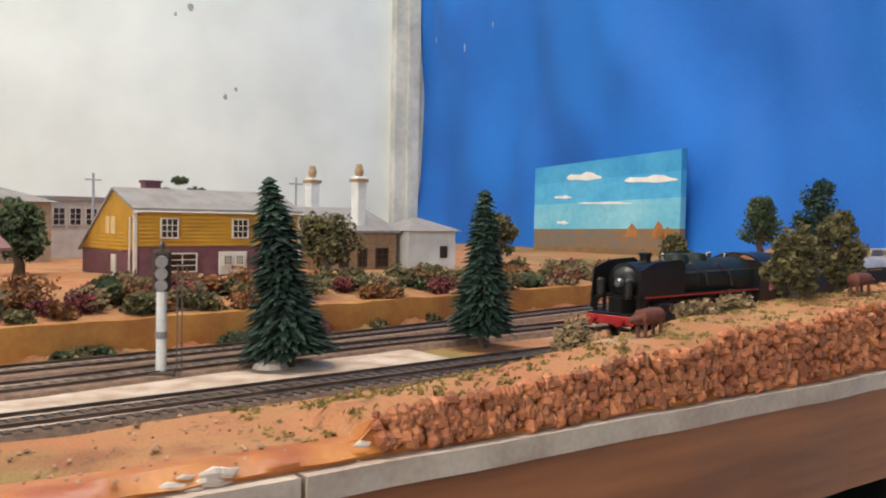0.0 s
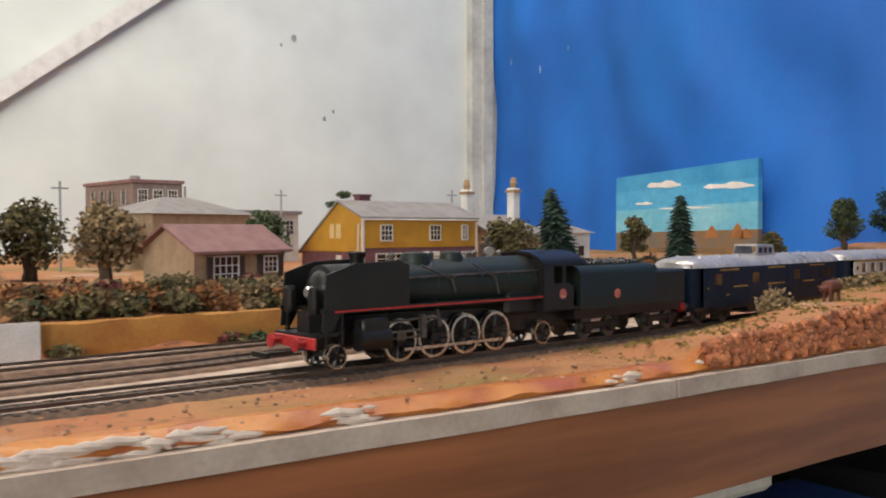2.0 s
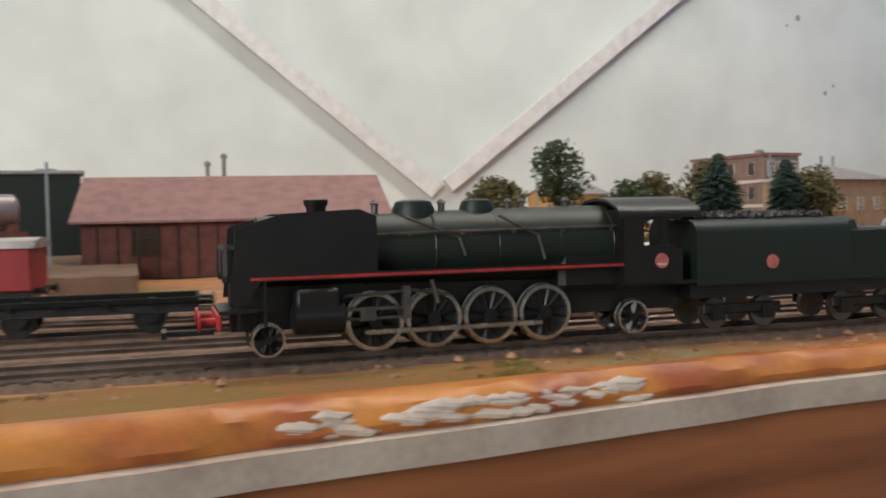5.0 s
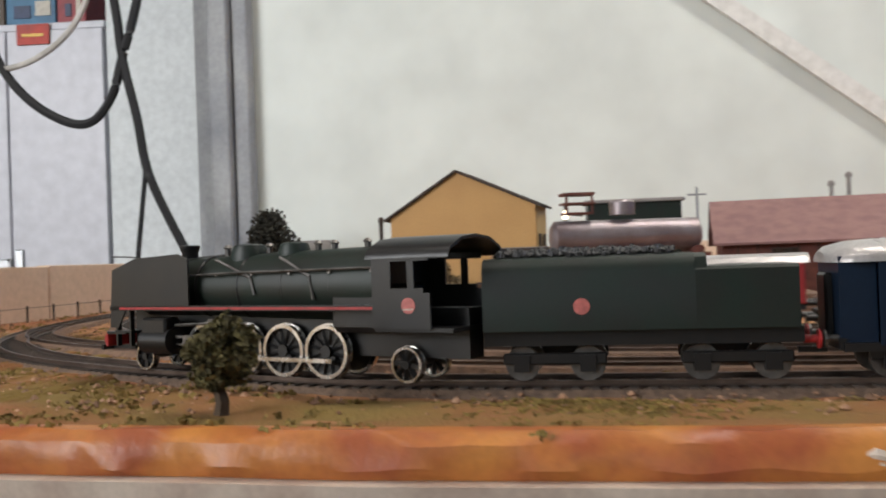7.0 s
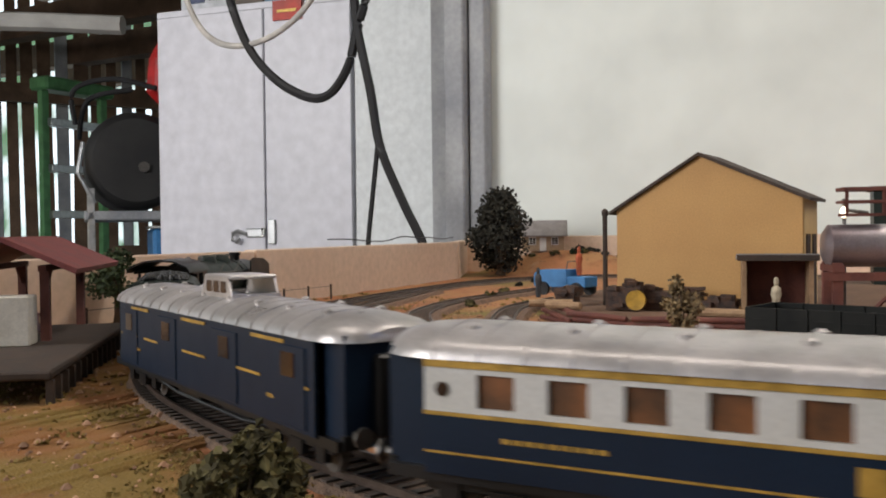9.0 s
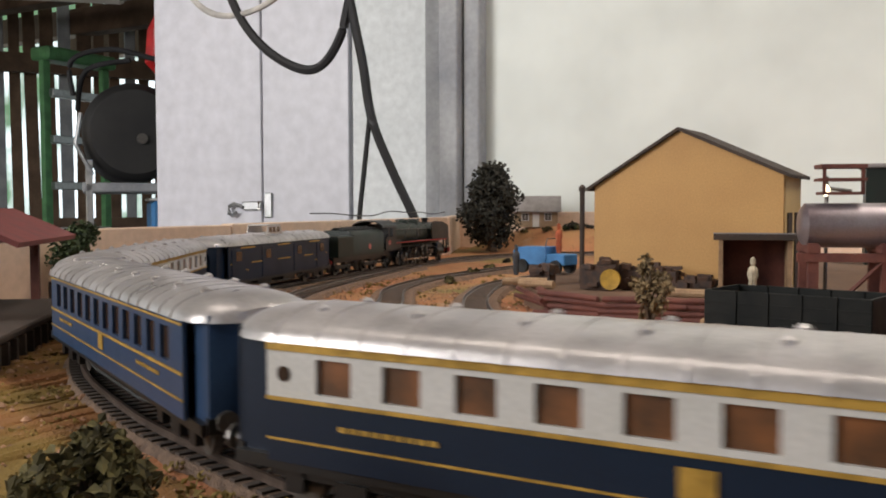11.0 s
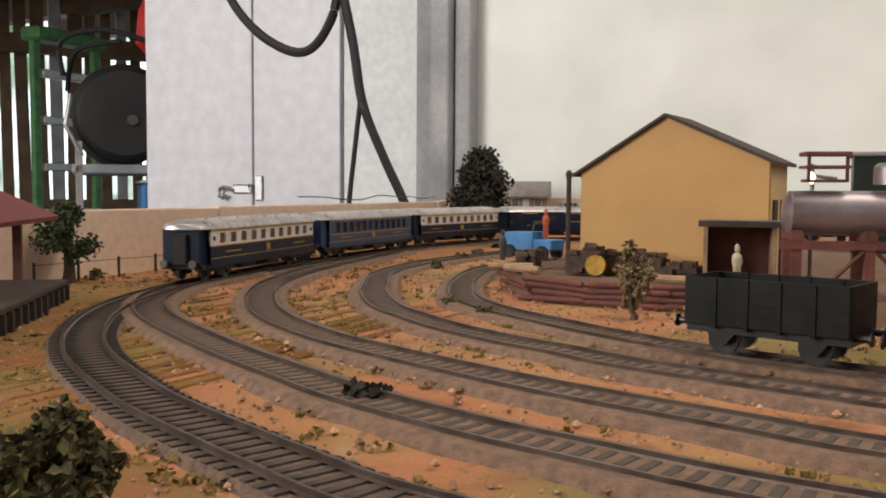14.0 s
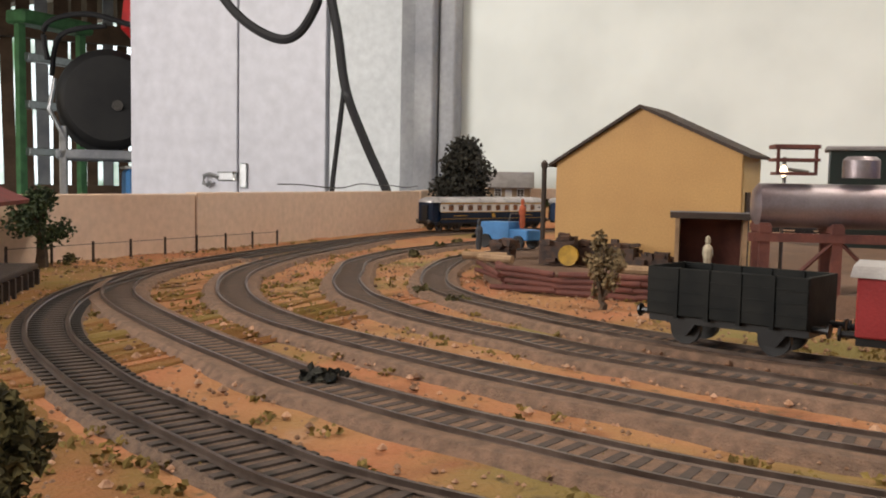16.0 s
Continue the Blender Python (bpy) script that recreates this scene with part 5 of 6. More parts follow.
for a, b in (((-.005, .0765), (Wd * .47, .1153)), ((Wd * .47, .1153), (Wd + .005, .0832))):
    part("roof_sheet", MB().prism([a, b, (b[0], b[1] + .0022), (a[0], a[1] + .0022)], -.003, Dd + .006), DARKWOOD, ys)
for y in (.008, .030):
    part("doorway", MB().box(Wd + .0006, Wd + .0014, y, y + .012, .0, .062), DARKWOOD, ys)
flue = empty("shed_flue", frame_at(-.5165, .428, -.004, 0), "dark stovepipe beside the yellow shed", "flue")
part("pipe", MB().tube([(0, 0, 0), (0, 0, .076)], .0018, 8), DARKWOOD, flue)
part("cap", MB().lathe([(.0024, .076), (.0026, .079), (.001, .081)], (0, 0, 0), 'z', 8), DARKWOOD, flue)
ln_ = empty("lean_to", frame_at(-.4142, .3800, -.004, 12), "small dark red open-fronted hut", "hut")
part("back", MB().box(0, .0407, .026, .028, 0, .046), REDWOOD, ln_)
part("side", MB().box(0, .0025, 0, .026, 0, .047), STONE, ln_)
part("side", MB().box(.0382, .0407, 0, .026, 0, .047), STONE, ln_)
part("roof", MB().prismx([(-.004, .0485), (.030, .0460), (.030, .0482), (-.004, .0508)], -.003, .0437), GREYROOF, ln_)
part("fascia_board", MB().box(-.003, .0437, -.005, -.004, .0465, .0500), DARKWOOD, ln_)

# tank on its trestle
tk = empty("storage_tank", frame_at(-.3125, .3543, -.004, 18.5), "silver cylindrical tank on a red-brown timber trestle", "tank")
part("shell", MB().lathe([(.001, -.055), (.008, -.0545), (.0115, -.052), (.0115, .052), (.008, .0545), (.001, .055)], (0, 0, .0562), 'x', 28), TANKSILVER, tk, "", True)
for x in (-.05, -.015, .02, .05):
    for y in (-.011, .011):
        part("leg", MB().box(x - .0025, x + .0025, y - .002, y + .002, 0, .0475), REDWOOD, tk)
    part("cradle", MB().box(x - .003, x + .003, -.0145, .0145, .0425, .0462), REDWOOD, tk)
part("beam", MB().box(-.058, .058, -.014, -.0105, .038, .0424), REDWOOD, tk)
part("brace", MB().tube([(-.05, -.012, .005), (-.015, -.012, .04), (.02, -.012, .005), (.05, -.012, .04)], .0014, 4), REDWOOD, tk)
part("hatch_frame", MB().box(-.045, -.025, -.008, .008, .072, .0735).box(-.045, -.0435, -.008, -.0065, .072, .087).box(-.0265, -.025, -.008, -.0065, .072, .087).box(-.046, -.024, -.009, .009, .0855, .0875).box(-.046, -.024, -.009, .009, .079, .0805), REDWOOD, tk)
part("dome", MB().lathe([(.009, .071), (.009, .080), (.007, .082), (.0005, .0822)], (-.002, 0, 0), 'z', 18), TANKSILVER, tk, "", True)
gb = empty("green_store", frame_at(-.3587, .7176, -.004, 6.4), "dark green store behind the tank", "building")
part("wall", MB().box(0, .103, 0, .05, 0, .099), LOCOGREEN, gb)
part("roof", MB().box(-.004, .107, -.004, .054, .099, .103, .001), GREYROOF, gb)
lamp = empty("yard_lamp", frame_at(-.361, .43, -.004, 0), "lit yard lamp on a dark post", "lamp")
part("post", MB().tube([(0, 0, 0), (0, 0, .07), (.0, -.002, .084)], .0012, 6), DARKSTEEL, lamp)
part("arm", MB().tube([(0, 0, .077), (.014, 0, .075)], .0012, 6), DARKSTEEL, lamp)
part("bulb", MB().lathe([(.0006, .072), (.002, .0735), (.0021, .0765), (.0006, .079)], (0, -.003, 0), 'z', 12), glow("lamp_bulb", (1, .85, .6), 6), lamp, "glowing warm bulb")


def wagon(name, x, y, deg, L, h, material, label, roof=None):
    t = empty(name, frame_at(x, y, 0, deg), label, "wagon")
    part("underframe", MB().box(-L / 2, L / 2, -.013, .013, .0085, .0115), BLACK, t)
    if roof:
        part("body", MB().box(-L / 2, L / 2, -.0155, .0155, .0115, h, .0006), material, t)
        part("roof", MB().prismx([(-.017, h), (-.012, h + .0035), (0, h + .005), (.012, h + .0035), (.017, h)], -L / 2 - .002, L / 2 + .002), roof, t)
    else:
        for y_ in (-.0155, .0143):
            part("side", MB().box(-L / 2, L / 2, y_, y_ + .0012, .0115, h, .0003), material, t)
            for k in (1, 2, 3):
                part("plank", MB().box(-L / 2, L / 2, y_ - .0003, y_ + .0015, .0115 + (h - .0115) * k / 4 - .0002, .0115 + (h - .0115) * k / 4 + .0002), material, t)
            for x_ in (-L * .3, -L * .1, L * .1, L * .3):
                part("stanchion", MB().box(x_ - .0008, x_ + .0008, y_ - .0006, y_ + .0018, .0105, h), material, t)
        for x_ in (-L / 2, L / 2 - .0012):
            part("end", MB().box(x_, x_ + .0012, -.0143, .0143, .0115, h), material, t)
        part("load", MB().box(-L / 2 + .002, L / 2 - .002, -.0138, .0138, .0115, h - .006), COAL, t)
    for x_ in (-L * .28, L * .28):
        for y_ in (-.0083, .0083):
            part("wheel", MB().lathe([(.002, -.001), (.0062, -.0012), (.0062, .0012), (.002, .001)], (x_, y_, .0062), 'y', 18), BLACK, t)
        for y_ in (-.0125, .0113):
            part("axlebox", MB().prism([(x_ - .007, .0105), (x_ + .007, .0105), (x_ + .002, .004), (x_ - .002, .004)], y_, y_ + .0012), BLACK, t)
    for sx in (-1, 1):
        for y_ in (-.0095, .0095):
            part("buffer", MB().lathe([(.0013, 0), (.0013, sx * .005), (.0026, sx * .0052), (.0026, sx * .006)], (sx * L / 2, y_, .0115), 'x', 10), BLACK, t)
    return t


wagon("open_wagon", -.3465, .2015, -13, .062, .030, WAGONBLACK, "black open coal wagon on the siding")
wagon("box_van", -.262, .1855, -6, .082, .032, VANRED, "red box van with a pale roof", ROOF)
wagon("open_wagon", -.092, .0838, -1, .075, .028, WAGONBLACK, "black open coal wagon beside the main line")
wagon("flat_wagon", -.19, .0822, -2, .085, .014, WAGONBLACK, "low dark flat wagon")
sg = wagon("shunter", -.005, .0862, 2, .058, .024, LOCOGREEN, "small dark green shunting engine")
part("cab", MB().box(.0, .022, -.014, .014, .024, .040, .001), LOCOGREEN, sg)
part("cab_roof", MB().box(-.002, .024, -.0155, .0155, .040, .042, .0006), GREYROOF, sg)

# truck, scrap and timber in the yard
tr_ = empty("farm_truck", frame_at(-.571, .500, .0095, -14), "small blue open truck in the yard", "truck")
part("bonnet", MB().prism([(-.028, .007), (.004, .007), (.004, .021), (-.024, .0205), (-.028, .017)], -.009, .009), BLUEPAINT, tr_)
part("cargo_bed", MB().box(.004, .022, -.009, .009, .007, .0155, .0008), BLUEPAINT, tr_)
part("screen", MB().tube([(.003, -.008, .02), (.005, -.008, .0275), (.005, .008, .0275), (.003, .008, .02)], .0005), DARKSTEEL, tr_)
for x in (-.018, .014):
    for y in (-.0095, .0095):
        part("wheel", MB().lathe([(.001, -.0013), (.0055, -.0015), (.0055, .0015), (.001, .0013)], (x, y, .0055), 'y', 16), BLACK, tr_)
for x, y, a, c, lb in ((-.562, .500, 0, "orange", ""), (-.585, .470, 20, "dark", ""), (-.394, .376, 0, "cream", "")):
    col = {"orange": (.45, .10, .04), "dark": (.05, .05, .055), "cream": (.5, .42, .3)}[c]
    z0 = .0255 if c == "orange" else .0095
    ob = part("figurine", MB().lathe([(.0018, 0), (.0026, .004), (.0022, .010), (.0032, .013), (.0026, .017), (.001, .0185), (.0016, .020), (.0014, .0225), (.0004, .0235)], (0, 0, 0), 'z', 8), mat("figure_" + c, col, .7, scale=300), None, "", True)
    ob.location = (x, y, z0)
    tagged(ob, {"orange": "tiny orange painted figure on the truck", "dark": "tiny dark painted figure standing in the yard", "cream": "tiny cream painted figure by the hut"}[c], "figurine")
for i, (x, y, w, h, d) in enumerate(((-.492, .395, .022, .020, .014), (-.462, .405, .036, .016, .014), (-.540, .415, .014, .010, .012), (-.432, .402, .022, .009, .010))):
    mb = MB()
    for k in range(26):
        a, b, c = R.uniform(-w / 2, w / 2), R.uniform(-d / 2, d / 2), R.uniform(0, h)
        s = R.uniform(.0015, .004)
        mb.m = pose(a, b, c * .8 + .001, R.uniform(-8, 8), R.uniform(-8, 8), R.uniform(-12, 12))
        mb.box(-s, s, -s, s, 0, s * R.uniform(.6, 1.6))
    mb.m = Matrix()
    mb.box(-w / 2, w / 2, -d / 2, d / 2, 0, h * .75)
    ob = part("scrap_heap", mb, mat("scrap_iron", (.05, .035, .03), .7, .2, c2=(.10, .05, .03), scale=200, bump=.5))
    ob.location = (x, y, .0092)
    tagged(ob, "heap of rusty black machinery scrap", "scrap")
wheel_ob = tagged(part("yellow_flywheel", MB().lathe([(.003, -.001), (.0065, -.0012), (.0065, .0012), (.003, .001)], (-.482, .3855, .0160), 'y', 20), mat("wheel_yellow", (.5, .28, .03), .5, scale=200)), "yellow flywheel leaning on the scrap", "wheel")
YARD = [(-.575, .47), (-.56, .43), (-.54, .385), (-.505, .352), (-.46, .345), (-.41, .35), (-.36, .352), (-.30, .33), (-.18, .33)]
yl, _ = curve(YARD, .006)
mb = MB()
mb.rings([[(p[0], p[1], -.006), (p[0] + .001, p[1] + .002, .008 + .001 * noise.noise((p[0] * 50, p[1] * 50, 1))), (p[0] * .96 - .016, .52, .0095), (p[0] * .94 - .025, .78, .0095)] for p in yl], loop=False)
structure("yard_ground", mb, mat("yard_dirt", (.17, .10, .065), .9, c2=(.12, .07, .045), scale=40, fine=600, bump=.7), "raised brown dirt yard behind the log wall", True)
for k in range(4):
    for (x0, y0), (x1, y1) in (((-.552, .408), (-.512, .355)), ((-.516, .353), (-.468, .342)), ((-.472, .341), (-.424, .344)), ((-.428, .345), (-.378, .350))):
        L = math.hypot(x1 - x0, y1 - y0) * R.uniform(.85, 1.1)
        ob = part("log", MB().tube([(-L / 2, 0, 0), (0, R.uniform(-.0008, .0008), .0003), (L / 2, 0, 0)], [.0017, .0020, .0016], 8), REDWOOD)
        ob.matrix_world = pose((x0 + x1) / 2 + R.uniform(-.004, .004), (y0 + y1) / 2 - .003 + .0006 * k, -.0022 + .0036 * k, 0, R.uniform(-2, 2), math.degrees(math.atan2(y1 - y0, x1 - x0)) + R.uniform(-3, 3))
        tagged(ob, "rough red-brown log in a low retaining wall", "log", "logs stacked in the yard")
for x, y, a, L in ((-.545, .395, 20, .03), (-.53, .38, -10, .026), (-.425, .362, 2, .036), (-.40, .335, -20, .03)):
    ob = part("log", MB().cyl((-L / 2, 0, 0), .0026, L, 'x', 8), STONE)
    ob.matrix_world = pose(x, y, .0118 if y > .36 else -.002, 0, 0, a)
    tagged(ob, "pale peeled log lying in the yard", "log", "logs stacked in the yard")

# platform shelter by the curve
pl = empty("platform", frame_at(-.690, .138, -.004, 129), "low timber platform on short piles", "platform")
part("deck", MB().box(-.12, .076, 0, .075, .010, .0135, .0008), DARKWOOD, pl)
for x in np.arange(-.117, .076, .0128):
    for y in (.0005, .070):
        part("pile", MB().box(x - .0015, x + .0015, y - .001, y + .002, -.001, .0100), DARKWOOD, pl)
sh_ = empty("platform_shelter", frame_at(-.742, .137, .0095, 129), "open timber shelter with a dull red roof", "shelter")
for x in (-.042, .042):
    for y in (-.014, .018):
        part("post", MB().box(x - .0022, x + .0022, y - .0022, y + .0022, 0, .036), REDWOOD, sh_)
        part("brace", MB().tube([(x, y, .024), (x - math.copysign(.012, x), y, .036)], .0012, 4), REDWOOD, sh_)
part("beam", MB().box(-.048, .048, -.016, -.012, .035, .038).box(-.048, .048, .016, .020, .035, .038), REDWOOD, sh_)
part("roof", MB().prismx([(-.032, .034), (.002, .050), (.002, .0525), (-.033, .0365)], -.06, .06), mat("shelter_roof", (.22, .06, .055), .6, scale=80), sh_, "dull red roof sheet")
part("roof", MB().prismx([(.036, .034), (.002, .050), (.002, .0525), (.037, .0365)], -.06, .06), mat("shelter_roof", (.22, .06, .055)), sh_)
part("kiosk", MB().box(-.066, -.05, -.012, .006, 0, .024, .0006), OFFWHITE, sh_)
part("bench", MB().box(-.03, .03, .004, .012, .007, .0085), REDWOOD, sh_)
for x, c in ((-.785, (.1, .3, .2)), (-.775, (.5, .3, .3))):
    ob = part("figurine", MB().lathe([(.003, 0), (.0034, .003), (.0024, .006), (.0028, .010), (.0012, .012), (.0016, .014), (.0004, .0165)], (0, 0, 0), 'z', 8), mat("sitter" + str(c[0]), c, .7, scale=300), None, "", True)
    ob.location = (x + .030, .125 + (x + .785) * 1.2, .0095)
    tagged(ob, "tiny painted seated figure on the platform", "figurine")
fn = empty("wire_fence", Matrix(), "low post and wire fence at the board's edge", "fence")
fx = [(-.838, .25 + .037 * i) for i in range(9)]
for x, y in fx:
    part("post", MB().box(x - .0007, x + .0007, y - .0007, y + .0007, -.005, .011), DARKWOOD, fn)
part("wire", MB().tube([(x, y, .009) for x, y in fx], .0003, 4), DARKSTEEL, fn)

# hut and bank at the far corner
ht = gable_house("small_hut", frame_at(-.866, 1.089, .0305, 20), .064, .040, .026, .0444, TAN, GREYROOF, "small tan hut with grey roof and white windows", .5, None, .005)
window(ht, .016, .010, .009, .010, -.0004, WHITEWALL, 1)
window(ht, .050, .010, .009, .010, -.0004, WHITEWALL, 1)
part("door", MB().box(.027, .037, -.0012, -.0002, .0, .020), WHITEWALL, ht)
tree(-.862, 1.0, .116, .09, DARKLEAF, "dark dense foam tree beside the hut", z=.0, trunk=.08, clumps=60, leaf=.003, n=90)
tree(-.83, .272, .052, .046, LEAF, "small green tree by the platform", z=-.004, trunk=.35, clumps=24, leaf=.0016, n=80)
tree(-.426, -.062, .031, .022, OLIVE, "small olive bushy tree at the front edge", z=-.005, trunk=.35, clumps=22, leaf=.0013, n=110)
tree(-.70, 1.11, .03, .03, OLIVE, "small olive tree behind the hut", trunk=.3, clumps=12)
tree(-.432, .300, .040, .022, STRAW, "dry straw-coloured weed at the log pile", z=-.004, trunk=.1, clumps=14, leaf=.0014)

# ---------------------------------------------------------------- the front scenery
mb = MB()
rg = []
for x in np.arange(.04, 1.2, .008):
    y = bank_y(x)
    j = .0015 * noise.noise((x * 40, 2, 2))
    rg.append([(x, y - .002 + j, -.006), (x, y - .0025 + j, .004 + j), (x, y - .001 + j, .0125 + j), (x, y + .006, .0128)])
mb.rings(rg, loop=False)
structure("retaining_wall", mb, mat("ochre_bank", (.42, .20, .045), .75, c2=(.30, .12, .03), scale=45, fine=400, bump=.5), "ochre plaster bank behind the tracks", True)
fe = empty("white_fence", Matrix(), "low white fence on the bank", "fence")
fxs = np.arange(.05, .345, .021)
for x in fxs:
    part("post", MB().box(x - .0012, x + .0012, bank_y(x) + .0005, bank_y(x) + .0025, .010, .0285), WHITEWALL, fe)
for z in (.0155, .0205, .0252):
    part("rail", MB().tube([(x, bank_y(x) + .0004, z) for x in fxs], .0018, 4), WHITEWALL, fe)
for x0, x1 in ((.278, .302), (.314, .366)):
    tagged(part("white_slab", MB().rings([[(x, bank_y(x) - .0062, -.005), (x, bank_y(x) - .0046, .0145), (x, bank_y(x) - .003, .0145), (x, bank_y(x) - .003, -.005)] for x in np.linspace(x0, x1, 8)], caps=True), WHITEWALL), "white plaster slab against the bank", "slab")
COL = [LEAF, OLIVE, OLIVE, RUSTLEAF, REDLEAF, STRAW, STRAW, OLIVE, OLIVE, RUSTLEAF]
NM = {"green_leaves": "green", "olive_foliage": "olive", "rust_foliage": "rust-orange", "crimson_foliage": "crimson", "straw_foliage": "straw-coloured", "dark_foliage": "dark"}
for i in range(240):
    x = R.uniform(.36, 1.1) if i < 210 else R.uniform(.03, .4)
    m_ = R.choice(COL)
    bush(x, bank_y(x) + R.uniform(.008, .07), R.uniform(.008, .016), m_, NM[m_.name] + " foam bush on the bank", n=230)
for i in range(18):
    x = R.uniform(.36, .9)
    m_ = R.choice([LEAF, OLIVE, REDLEAF, OLIVE])
    bush(x, bank_y(x) - R.uniform(.004, .010), R.uniform(.005, .009), m_, NM[m_.name] + " foam bush at the bank's foot", n=160)
for i in range(14):
    x = R.uniform(-.86, -.6)
    bush(x, 1.0 + R.uniform(.06, .1) + .25 * (x + .86), R.uniform(.006, .012), R.choice([OLIVE, DARKLEAF, LEAF]), "low dark bush at the far bank", n=140)
for x, y in ((-.70, .62), (-.72, .70), (-.745, .80), (-.67, .52), (-.76, .88), (-.835, .30), (-.45, .075), (-.54, .30), (-.50, .27)):
    bush(x, y, R.uniform(.005, .009), R.choice([OLIVE, DARKLEAF]), "low dark tuft between the tracks", n=110)
fir(.6594, .0935, .090, .040, "dark green fir tree leaning between the tracks", lean=7)
fir(.785, .112, .088, .036, "dark green fir tree between the tracks")
fir(.234, .30, .066, .05, "dark green fir tree behind the fence")
fir(.36, .39, .068, .05, "dark green fir tree among houses")
for x, y, h, w, m_, lb in ((.603, .42, .052, .045, LEAF, "round green tree beside the yellow house"), (.80, .325, .046, .05, OLIVE, "round olive tree before the stone house"),
                           (.178, .47, .088, .062, LEAF, "tall leafy green tree"), (.286, .40, .06, .06, OLIVE, "olive tree with open crown"), (.41, .42, .055, .06, OLIVE, "olive tree with open crown"),
                           (.445, .34, .055, .055, STRAW, "pinkish bare tree with open crown"), (.10, .42, .05, .05, OLIVE, "olive tree with open crown"), (.06, .30, .045, .045, OLIVE, "olive tree with open crown"),
                           (.50, .55, .05, .045, LEAF, "green tree between houses"), (.98, .34, .05, .03, OLIVE, "slim olive tree beside the white house"), (.35, .60, .06, .06, OLIVE, "olive tree with open crown"), (.16, .30, .04, .05, LEAF, "low green tree behind the fence")):
    tree(x, y, h, w, m_, lb)
pm = empty("palm_tree", frame_at(.79, .62, .02, 0), "slender palm tree behind the houses", "tree")
part("trunk", MB().tube([(0, 0, 0), (.001, 0, .04), (0, 0, .066)], .0012, 6), BARK, pm)
mb = MB()
for x, y, z in ((-.015, 0, .068), (.0, 0, .080), (.018, .004, .070)):
    leaves(mb, (x, y, z), .009, 150, .002, .5)
part("crown", mb, LEAF, pm)
for x, y, h, w, lb in ((1.30, .30, .06, .045, "round green tree on the hillside"), (1.375, .28, .07, .055, "dark green tree on the hillside"), (1.2, .33, .036, .03, "small olive tree on the hillside")):
    tree(x, y, h, w, FIRLEAF if "dark" in lb else (OLIVE if "small" in lb else LEAF), lb, trunk=.25, clumps=34)
tree(.96, .035, .044, .034, OLIVE, "olive bushy tree on the front hill", trunk=.12, clumps=30)
tree(1.0, .03, .05, .03, OLIVE, "olive bushy tree on the front hill", trunk=.12, clumps=30)
bush(.778, .028, .017, STRAW, "dry straw-coloured bush on the hill", flat=1.0, n=420)
bush(.865, .03, .014, STRAW, "dry straw-coloured bush on the hill", flat=.8, n=380)
bush(.89, .028, .012, STRAW, "dry straw-coloured bush on the hill", flat=.8, n=320)


def animal(x, y, deg):
    z = ground_z(x, y)
    t = empty("model_cow", frame_at(x, y, z, deg), "small red-brown model cow grazing on the hill", "cow")
    HIDE = mat("cow_hide", (.15, .05, .03), .7, scale=200)
    part("body", MB().lathe([(.001, -.010), (.0036, -.009), (.0042, 0), (.0038, .008), (.001, .0095)], (0, 0, .0095), 'x', 12), HIDE, t, "", True)
    part("head", MB().lathe([(.001, -.018), (.0018, -.016), (.0022, -.012), (.002, -.009)], (0, 0, .0085), 'x', 10), HIDE, t, "", True)
    for a in (-.007, .007):
        for b in (-.002, .002):
            part("leg", MB().tube([(a, b, .008), (a, b, -.0005)], .0009, 6), HIDE, t)


animal(.80, .004, 12)
animal(.985, .008, 185)

# colour-light signal
sgm = empty("railway_signal", frame_at(.602, .1005, -.0045, -20), "white-posted model railway signal with dark lamp head", "signal")
part("base", MB().box(-.006, .006, -.006, .006, 0, .004, .0006), DARKWOOD, sgm)
part("post", MB().tube([(0, 0, 0), (0, 0, .038)], .0022, 10), WHITEWALL, sgm)
part("band", MB().tube([(0, 0, .018), (0, 0, .021)], .0027, 10), GREYROOF, sgm)
part("ladder", MB().tube([(.0065, 0, 0), (.0065, 0, .05)], .0004, 4).tube([(.0085, 0, 0), (.0085, 0, .05)], .0004, 4), DARKSTEEL, sgm)
part("head", MB().box(-.004, .004, -.0015, .0025, .038, .056, .0012), DARKWOOD, sgm)
for z in (.041, .046, .051):
    part("hood", MB().lathe([(.0026, -.0065), (.0026, -.0012)], (0, 0, z), 'y', 10), GREYROOF, sgm)
part("finial", MB().lathe([(.001, .056), (.0014, .058), (.0003, .060)], (0, 0, 0), 'z', 8), DARKSTEEL, sgm)
rock = tagged(part("boulder", MB().lathe([(.005, -.002), (.0085, .001), (.007, .0035), (.003, .0052), (.0005, .0055)], (.650, .094, -.003), 'z', 9), PLASTER), "pale smooth boulder between the tracks", "boulder")
for x, y, z in ((.70, .60, .02), (.86, .50, .02), (-.02, .60, -.004), (.46, .55, .02), (.20, .58, .02), (-.255, .47, .009)):
    tp = empty("telegraph_pole", frame_at(x, y, z, 15), "grey telegraph pole with crossarm", "pole")
    part("post", MB().tube([(0, 0, 0), (0, 0, .083)], .0011, 6), GREYWOOD, tp)
    part("crossarm", MB().box(-.008, .008, -.0006, .0006, .076, .0775), GREYWOOD, tp)

# painted board leaning before the blue cloth
pb = empty("painted_board", Matrix(), "board painted with clouds over autumn scrub", "painting")
pa, pq = Vector((1.408, .785, 0)), Vector((1.430, .5165, 0))
pd = (pq - pa).normalized()
pn = Vector((-pd.y, pd.x, 0)) * -1
if pn.x < 0:
    pn = -pn
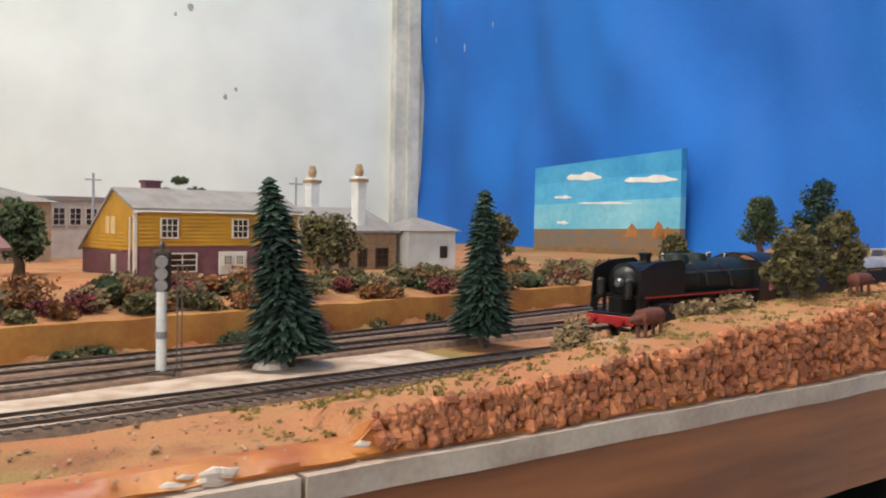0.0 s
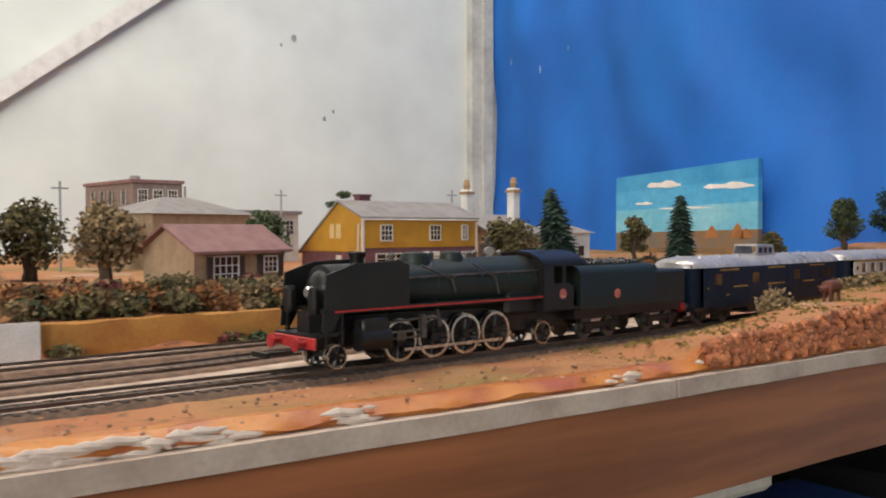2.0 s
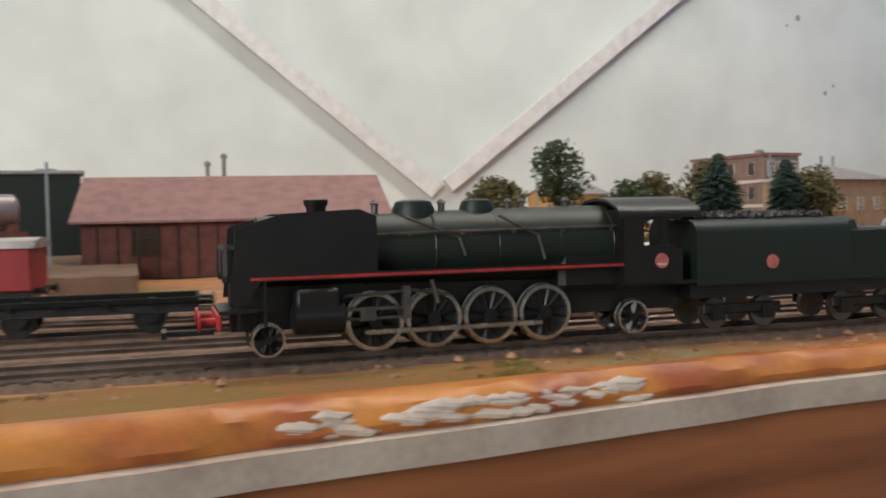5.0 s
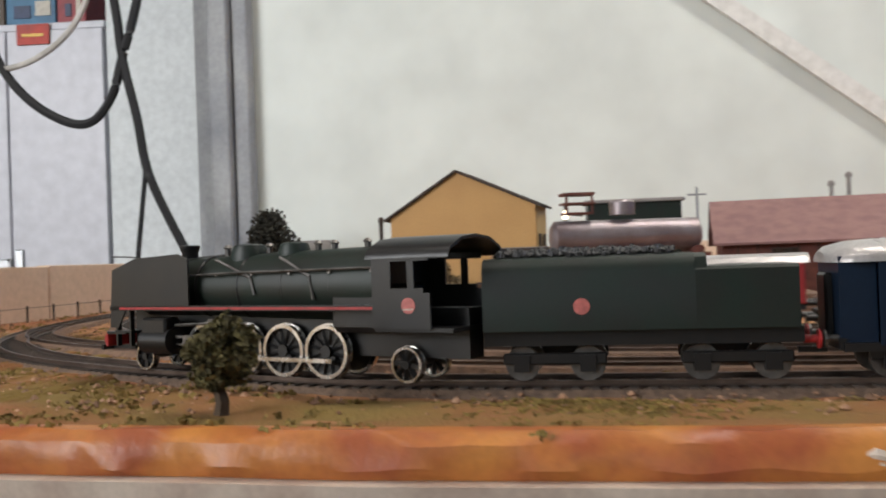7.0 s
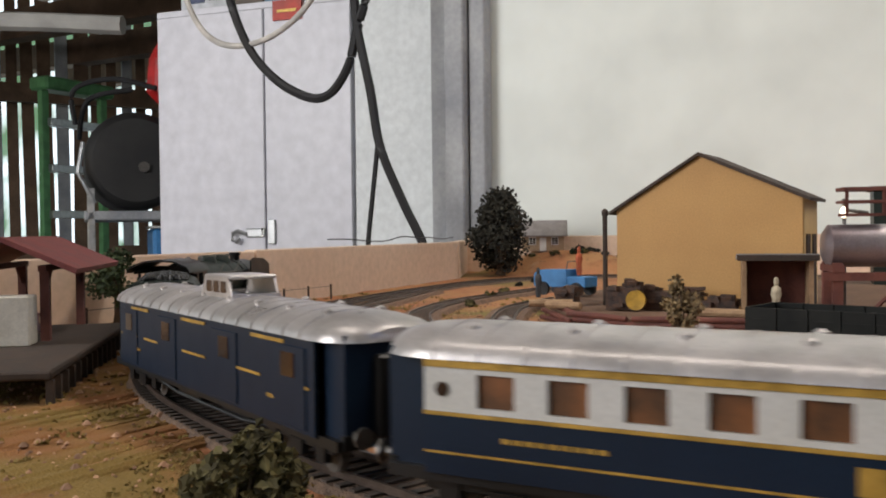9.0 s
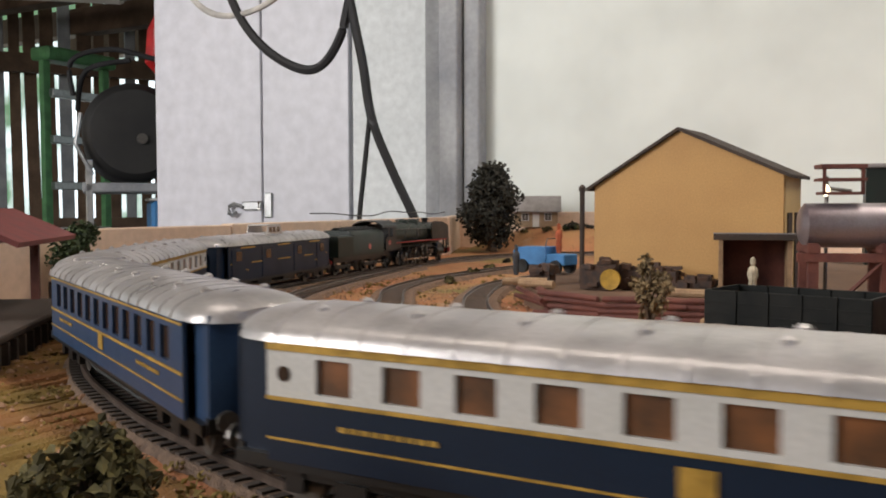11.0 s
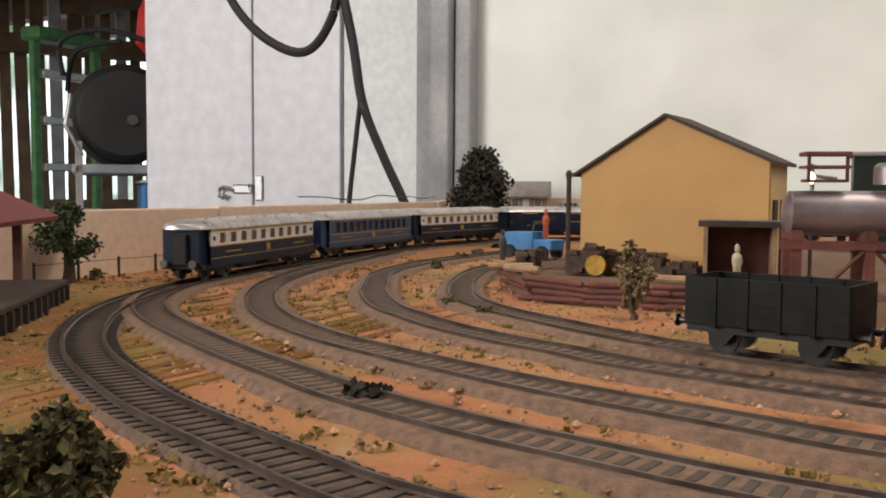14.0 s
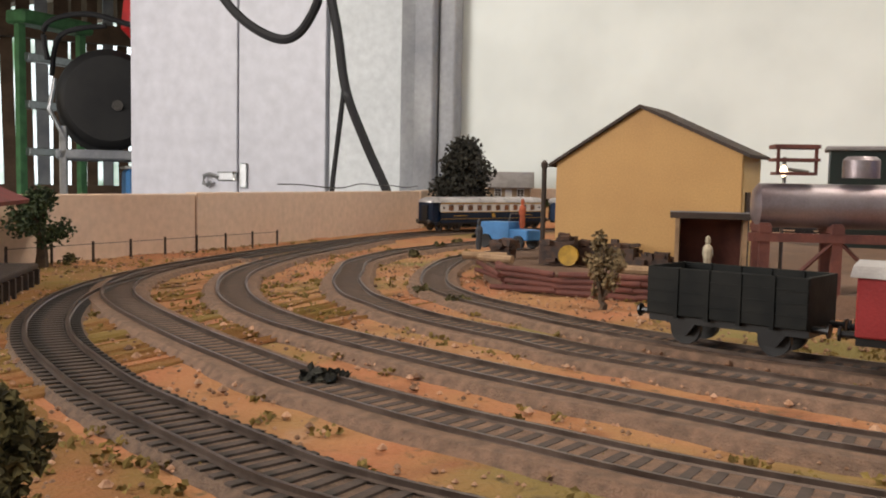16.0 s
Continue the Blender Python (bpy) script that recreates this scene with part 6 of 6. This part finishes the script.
corn = lambda u, z, o: tuple(pa + pd * u + pn * o + Vector((0, 0, z)))
Lp = (pq - pa).length
zt = lambda u: .1465 + (.1650 - .1465) * u / Lp


def pband(a, b, off, material, name):
    mb = MB()
    n = 14
    us = np.linspace(0, Lp, n)
    zz = lambda u, k: .004 + (zt(u) - .004) * k
    mb.rings([[corn(u, zz(u, a), off), corn(u, zz(u, b), off), corn(u, zz(u, b), .012), corn(u, zz(u, a), .012)] for u in us], caps=True)
    return part(name, mb, material, pb)


pband(0, .16, 0, mat("scrub_paint", (.16, .10, .05), .7, c2=(.24, .12, .04), scale=70, fine=300), "scrub_band")
pband(.16, .34, 0, mat("scrub_paint2", (.20, .12, .06), .7, c2=(.14, .12, .10), scale=50, fine=300), "scrub_band")
pband(.34, .6, 0, mat("sky_low", (.09, .36, .50), .6, c2=(.20, .46, .55), scale=14, fine=120), "sky_band")
pband(.6, .82, 0, mat("sky_mid", (.03, .28, .52), .6, c2=(.07, .34, .55), scale=12, fine=120), "sky_band")
pband(.82, 1.0, 0, mat("sky_top", (.02, .22, .45), .6, c2=(.05, .30, .52), scale=12, fine=120), "sky_band")
for u, k, w, h in ((.10, .84, .034, .007), (.22, .76, .045, .006), (.06, .66, .018, .003), (.14, .58, .05, .002), (.06, .40, .012, .003)):
    z = .004 + (zt(u) - .004) * k
    part("cloud", MB().add([corn(u + w * math.cos(a) * (1 if abs(math.cos(a)) > .3 else .8), z + h * math.sin(a) * (1.4 if math.sin(a) > 0 else .6) * (.75 + .25 * math.cos(5 * a)), -.0008) for a in np.linspace(0, 6.0, 18)], [tuple(range(18))]), WHITEWALL, pb)
for u, h in ((.19, .020), (.235, .024), (.25, .016)):
    part("painted_tree", MB().add([corn(u - .012, .045, -.0006), corn(u + .012, .045, -.0006), corn(u + .007, .045 + h * .7, -.0006), corn(u, .045 + h, -.0006), corn(u - .007, .045 + h * .6, -.0006)], [(0, 1, 2, 3, 4)]), mat("rust_paint", (.36, .14, .04), .7, scale=60), pb)

mb = MB()
rg = []
for x in np.arange(.30, .74, .006):
    ym = float(np.interp(x, [p[0] for p in MAIN[:8]][::-1], [p[1] for p in MAIN[:8]][::-1]))
    j = .002 * noise.noise((x * 50, 3, 3))
    y2 = float(np.interp(x, (.30, .384, .46, .55, .634, .736), (.057, .066, .082, .096, .115, .133))) - .018
    rg.append([(x, ym + .0172 + j, -.0038), (x, ym + .0195 + j, -.0020), (x, max(y2 - .002 - j, ym + .020), -.0022), (x, max(y2 - j, ym + .022), -.004)])
mb.rings(rg, loop=False)
structure("sand_strip", mb, mat("pale_sand", (.54, .43, .35), .9, c2=(.36, .25, .18), scale=60, fine=900, bump=.6), "pale sand between the tracks", True)
# a soft cover of olive moss in front of the curve
mb = MB()
rows = []
for x in np.linspace(-.86, -.06, 160):
    k = int(np.argmin(np.abs(LINE[:900, 0] - x)))
    y0, y1 = front(x) + .010, max(min(LINE[k, 1] - .021, .3), front(x) + .014)
    rows.append([(x, y0 + (y1 - y0) * v, ground_z(x, y0 + (y1 - y0) * v) + .0018 * math.sin(math.pi * v) ** .5 * (.5 + noise.noise((x * 14, v * 5, 2)))) for v in np.linspace(0, 1, 26)])
mb.rings(rows, loop=False)
MOSS = mat("moss", (.21, .135, .035), .95, c2=(.27, .11, .04), scale=22, fine=900, bump=.9, depth=.0012)
tagged(part("moss", mb, MOSS, None, "", True), "soft golden olive moss with bare orange patches", "moss", "", "stuff")
# grit, tufts and loose stones
mb = MB()
for i in range(8600):
    x, y = (R.uniform(-.85, -.22), R.uniform(-.06, .55)) if i < 7400 else (R.uniform(-.2, .6), R.uniform(-.045, .09))
    r = R.uniform(.0004, .0011) if R.random() < .93 else R.uniform(.0012, .002)
    mb.lathe([(r * .4, -r * .3), (r, r * .2), (r * .3, r * .9)], (x, y, max(ground_z(x, y), -.0036)), 'z', 5)
tagged(part("loose_grit", mb, island(mat("grit", (.40, .24, .15), .85, c2=(.22, .11, .06), scale=300), .55)), "loose sandy grit and pebbles", "grit", "", "stuff")
mb = MB()
for i in range(2600):
    x, y = R.uniform(-.85, -.24), R.uniform(-.09, .62)
    if R.random() > .35 + noise.noise((x * 9, y * 9, 1)):
        continue
    leaves(mb, (x, y, -.0035), .0035, 9, .0011, .3)
for i in range(900):
    x = R.uniform(.6, 1.25)
    y = front(x) + R.uniform(.008, .075)
    leaves(mb, (x, y, ground_z(x, y)), .003, 8, .0012, .4)
for i in range(5200):
    x = R.uniform(-.86, -.05)
    k = int(np.argmin(np.abs(LINE[:900, 0] - x)))
    y = R.uniform(front(x) + .012, min(LINE[k, 1] - .024, .3))
    if y < front(x) + .01 or noise.noise((x * 11, y * 11, 8)) < .05 + .3 * R.random():
        continue
    leaves(mb, (x, y, ground_z(x, y) + .0008), .0022, 9, .0006, .3)
tagged(part("grass_tufts", mb, island(mat("dry_grass", (.24, .165, .045), .9, c2=(.16, .11, .03), scale=100, bump=0), .3)), "short dry olive and straw grass tufts", "grass", "", "stuff")

motions()
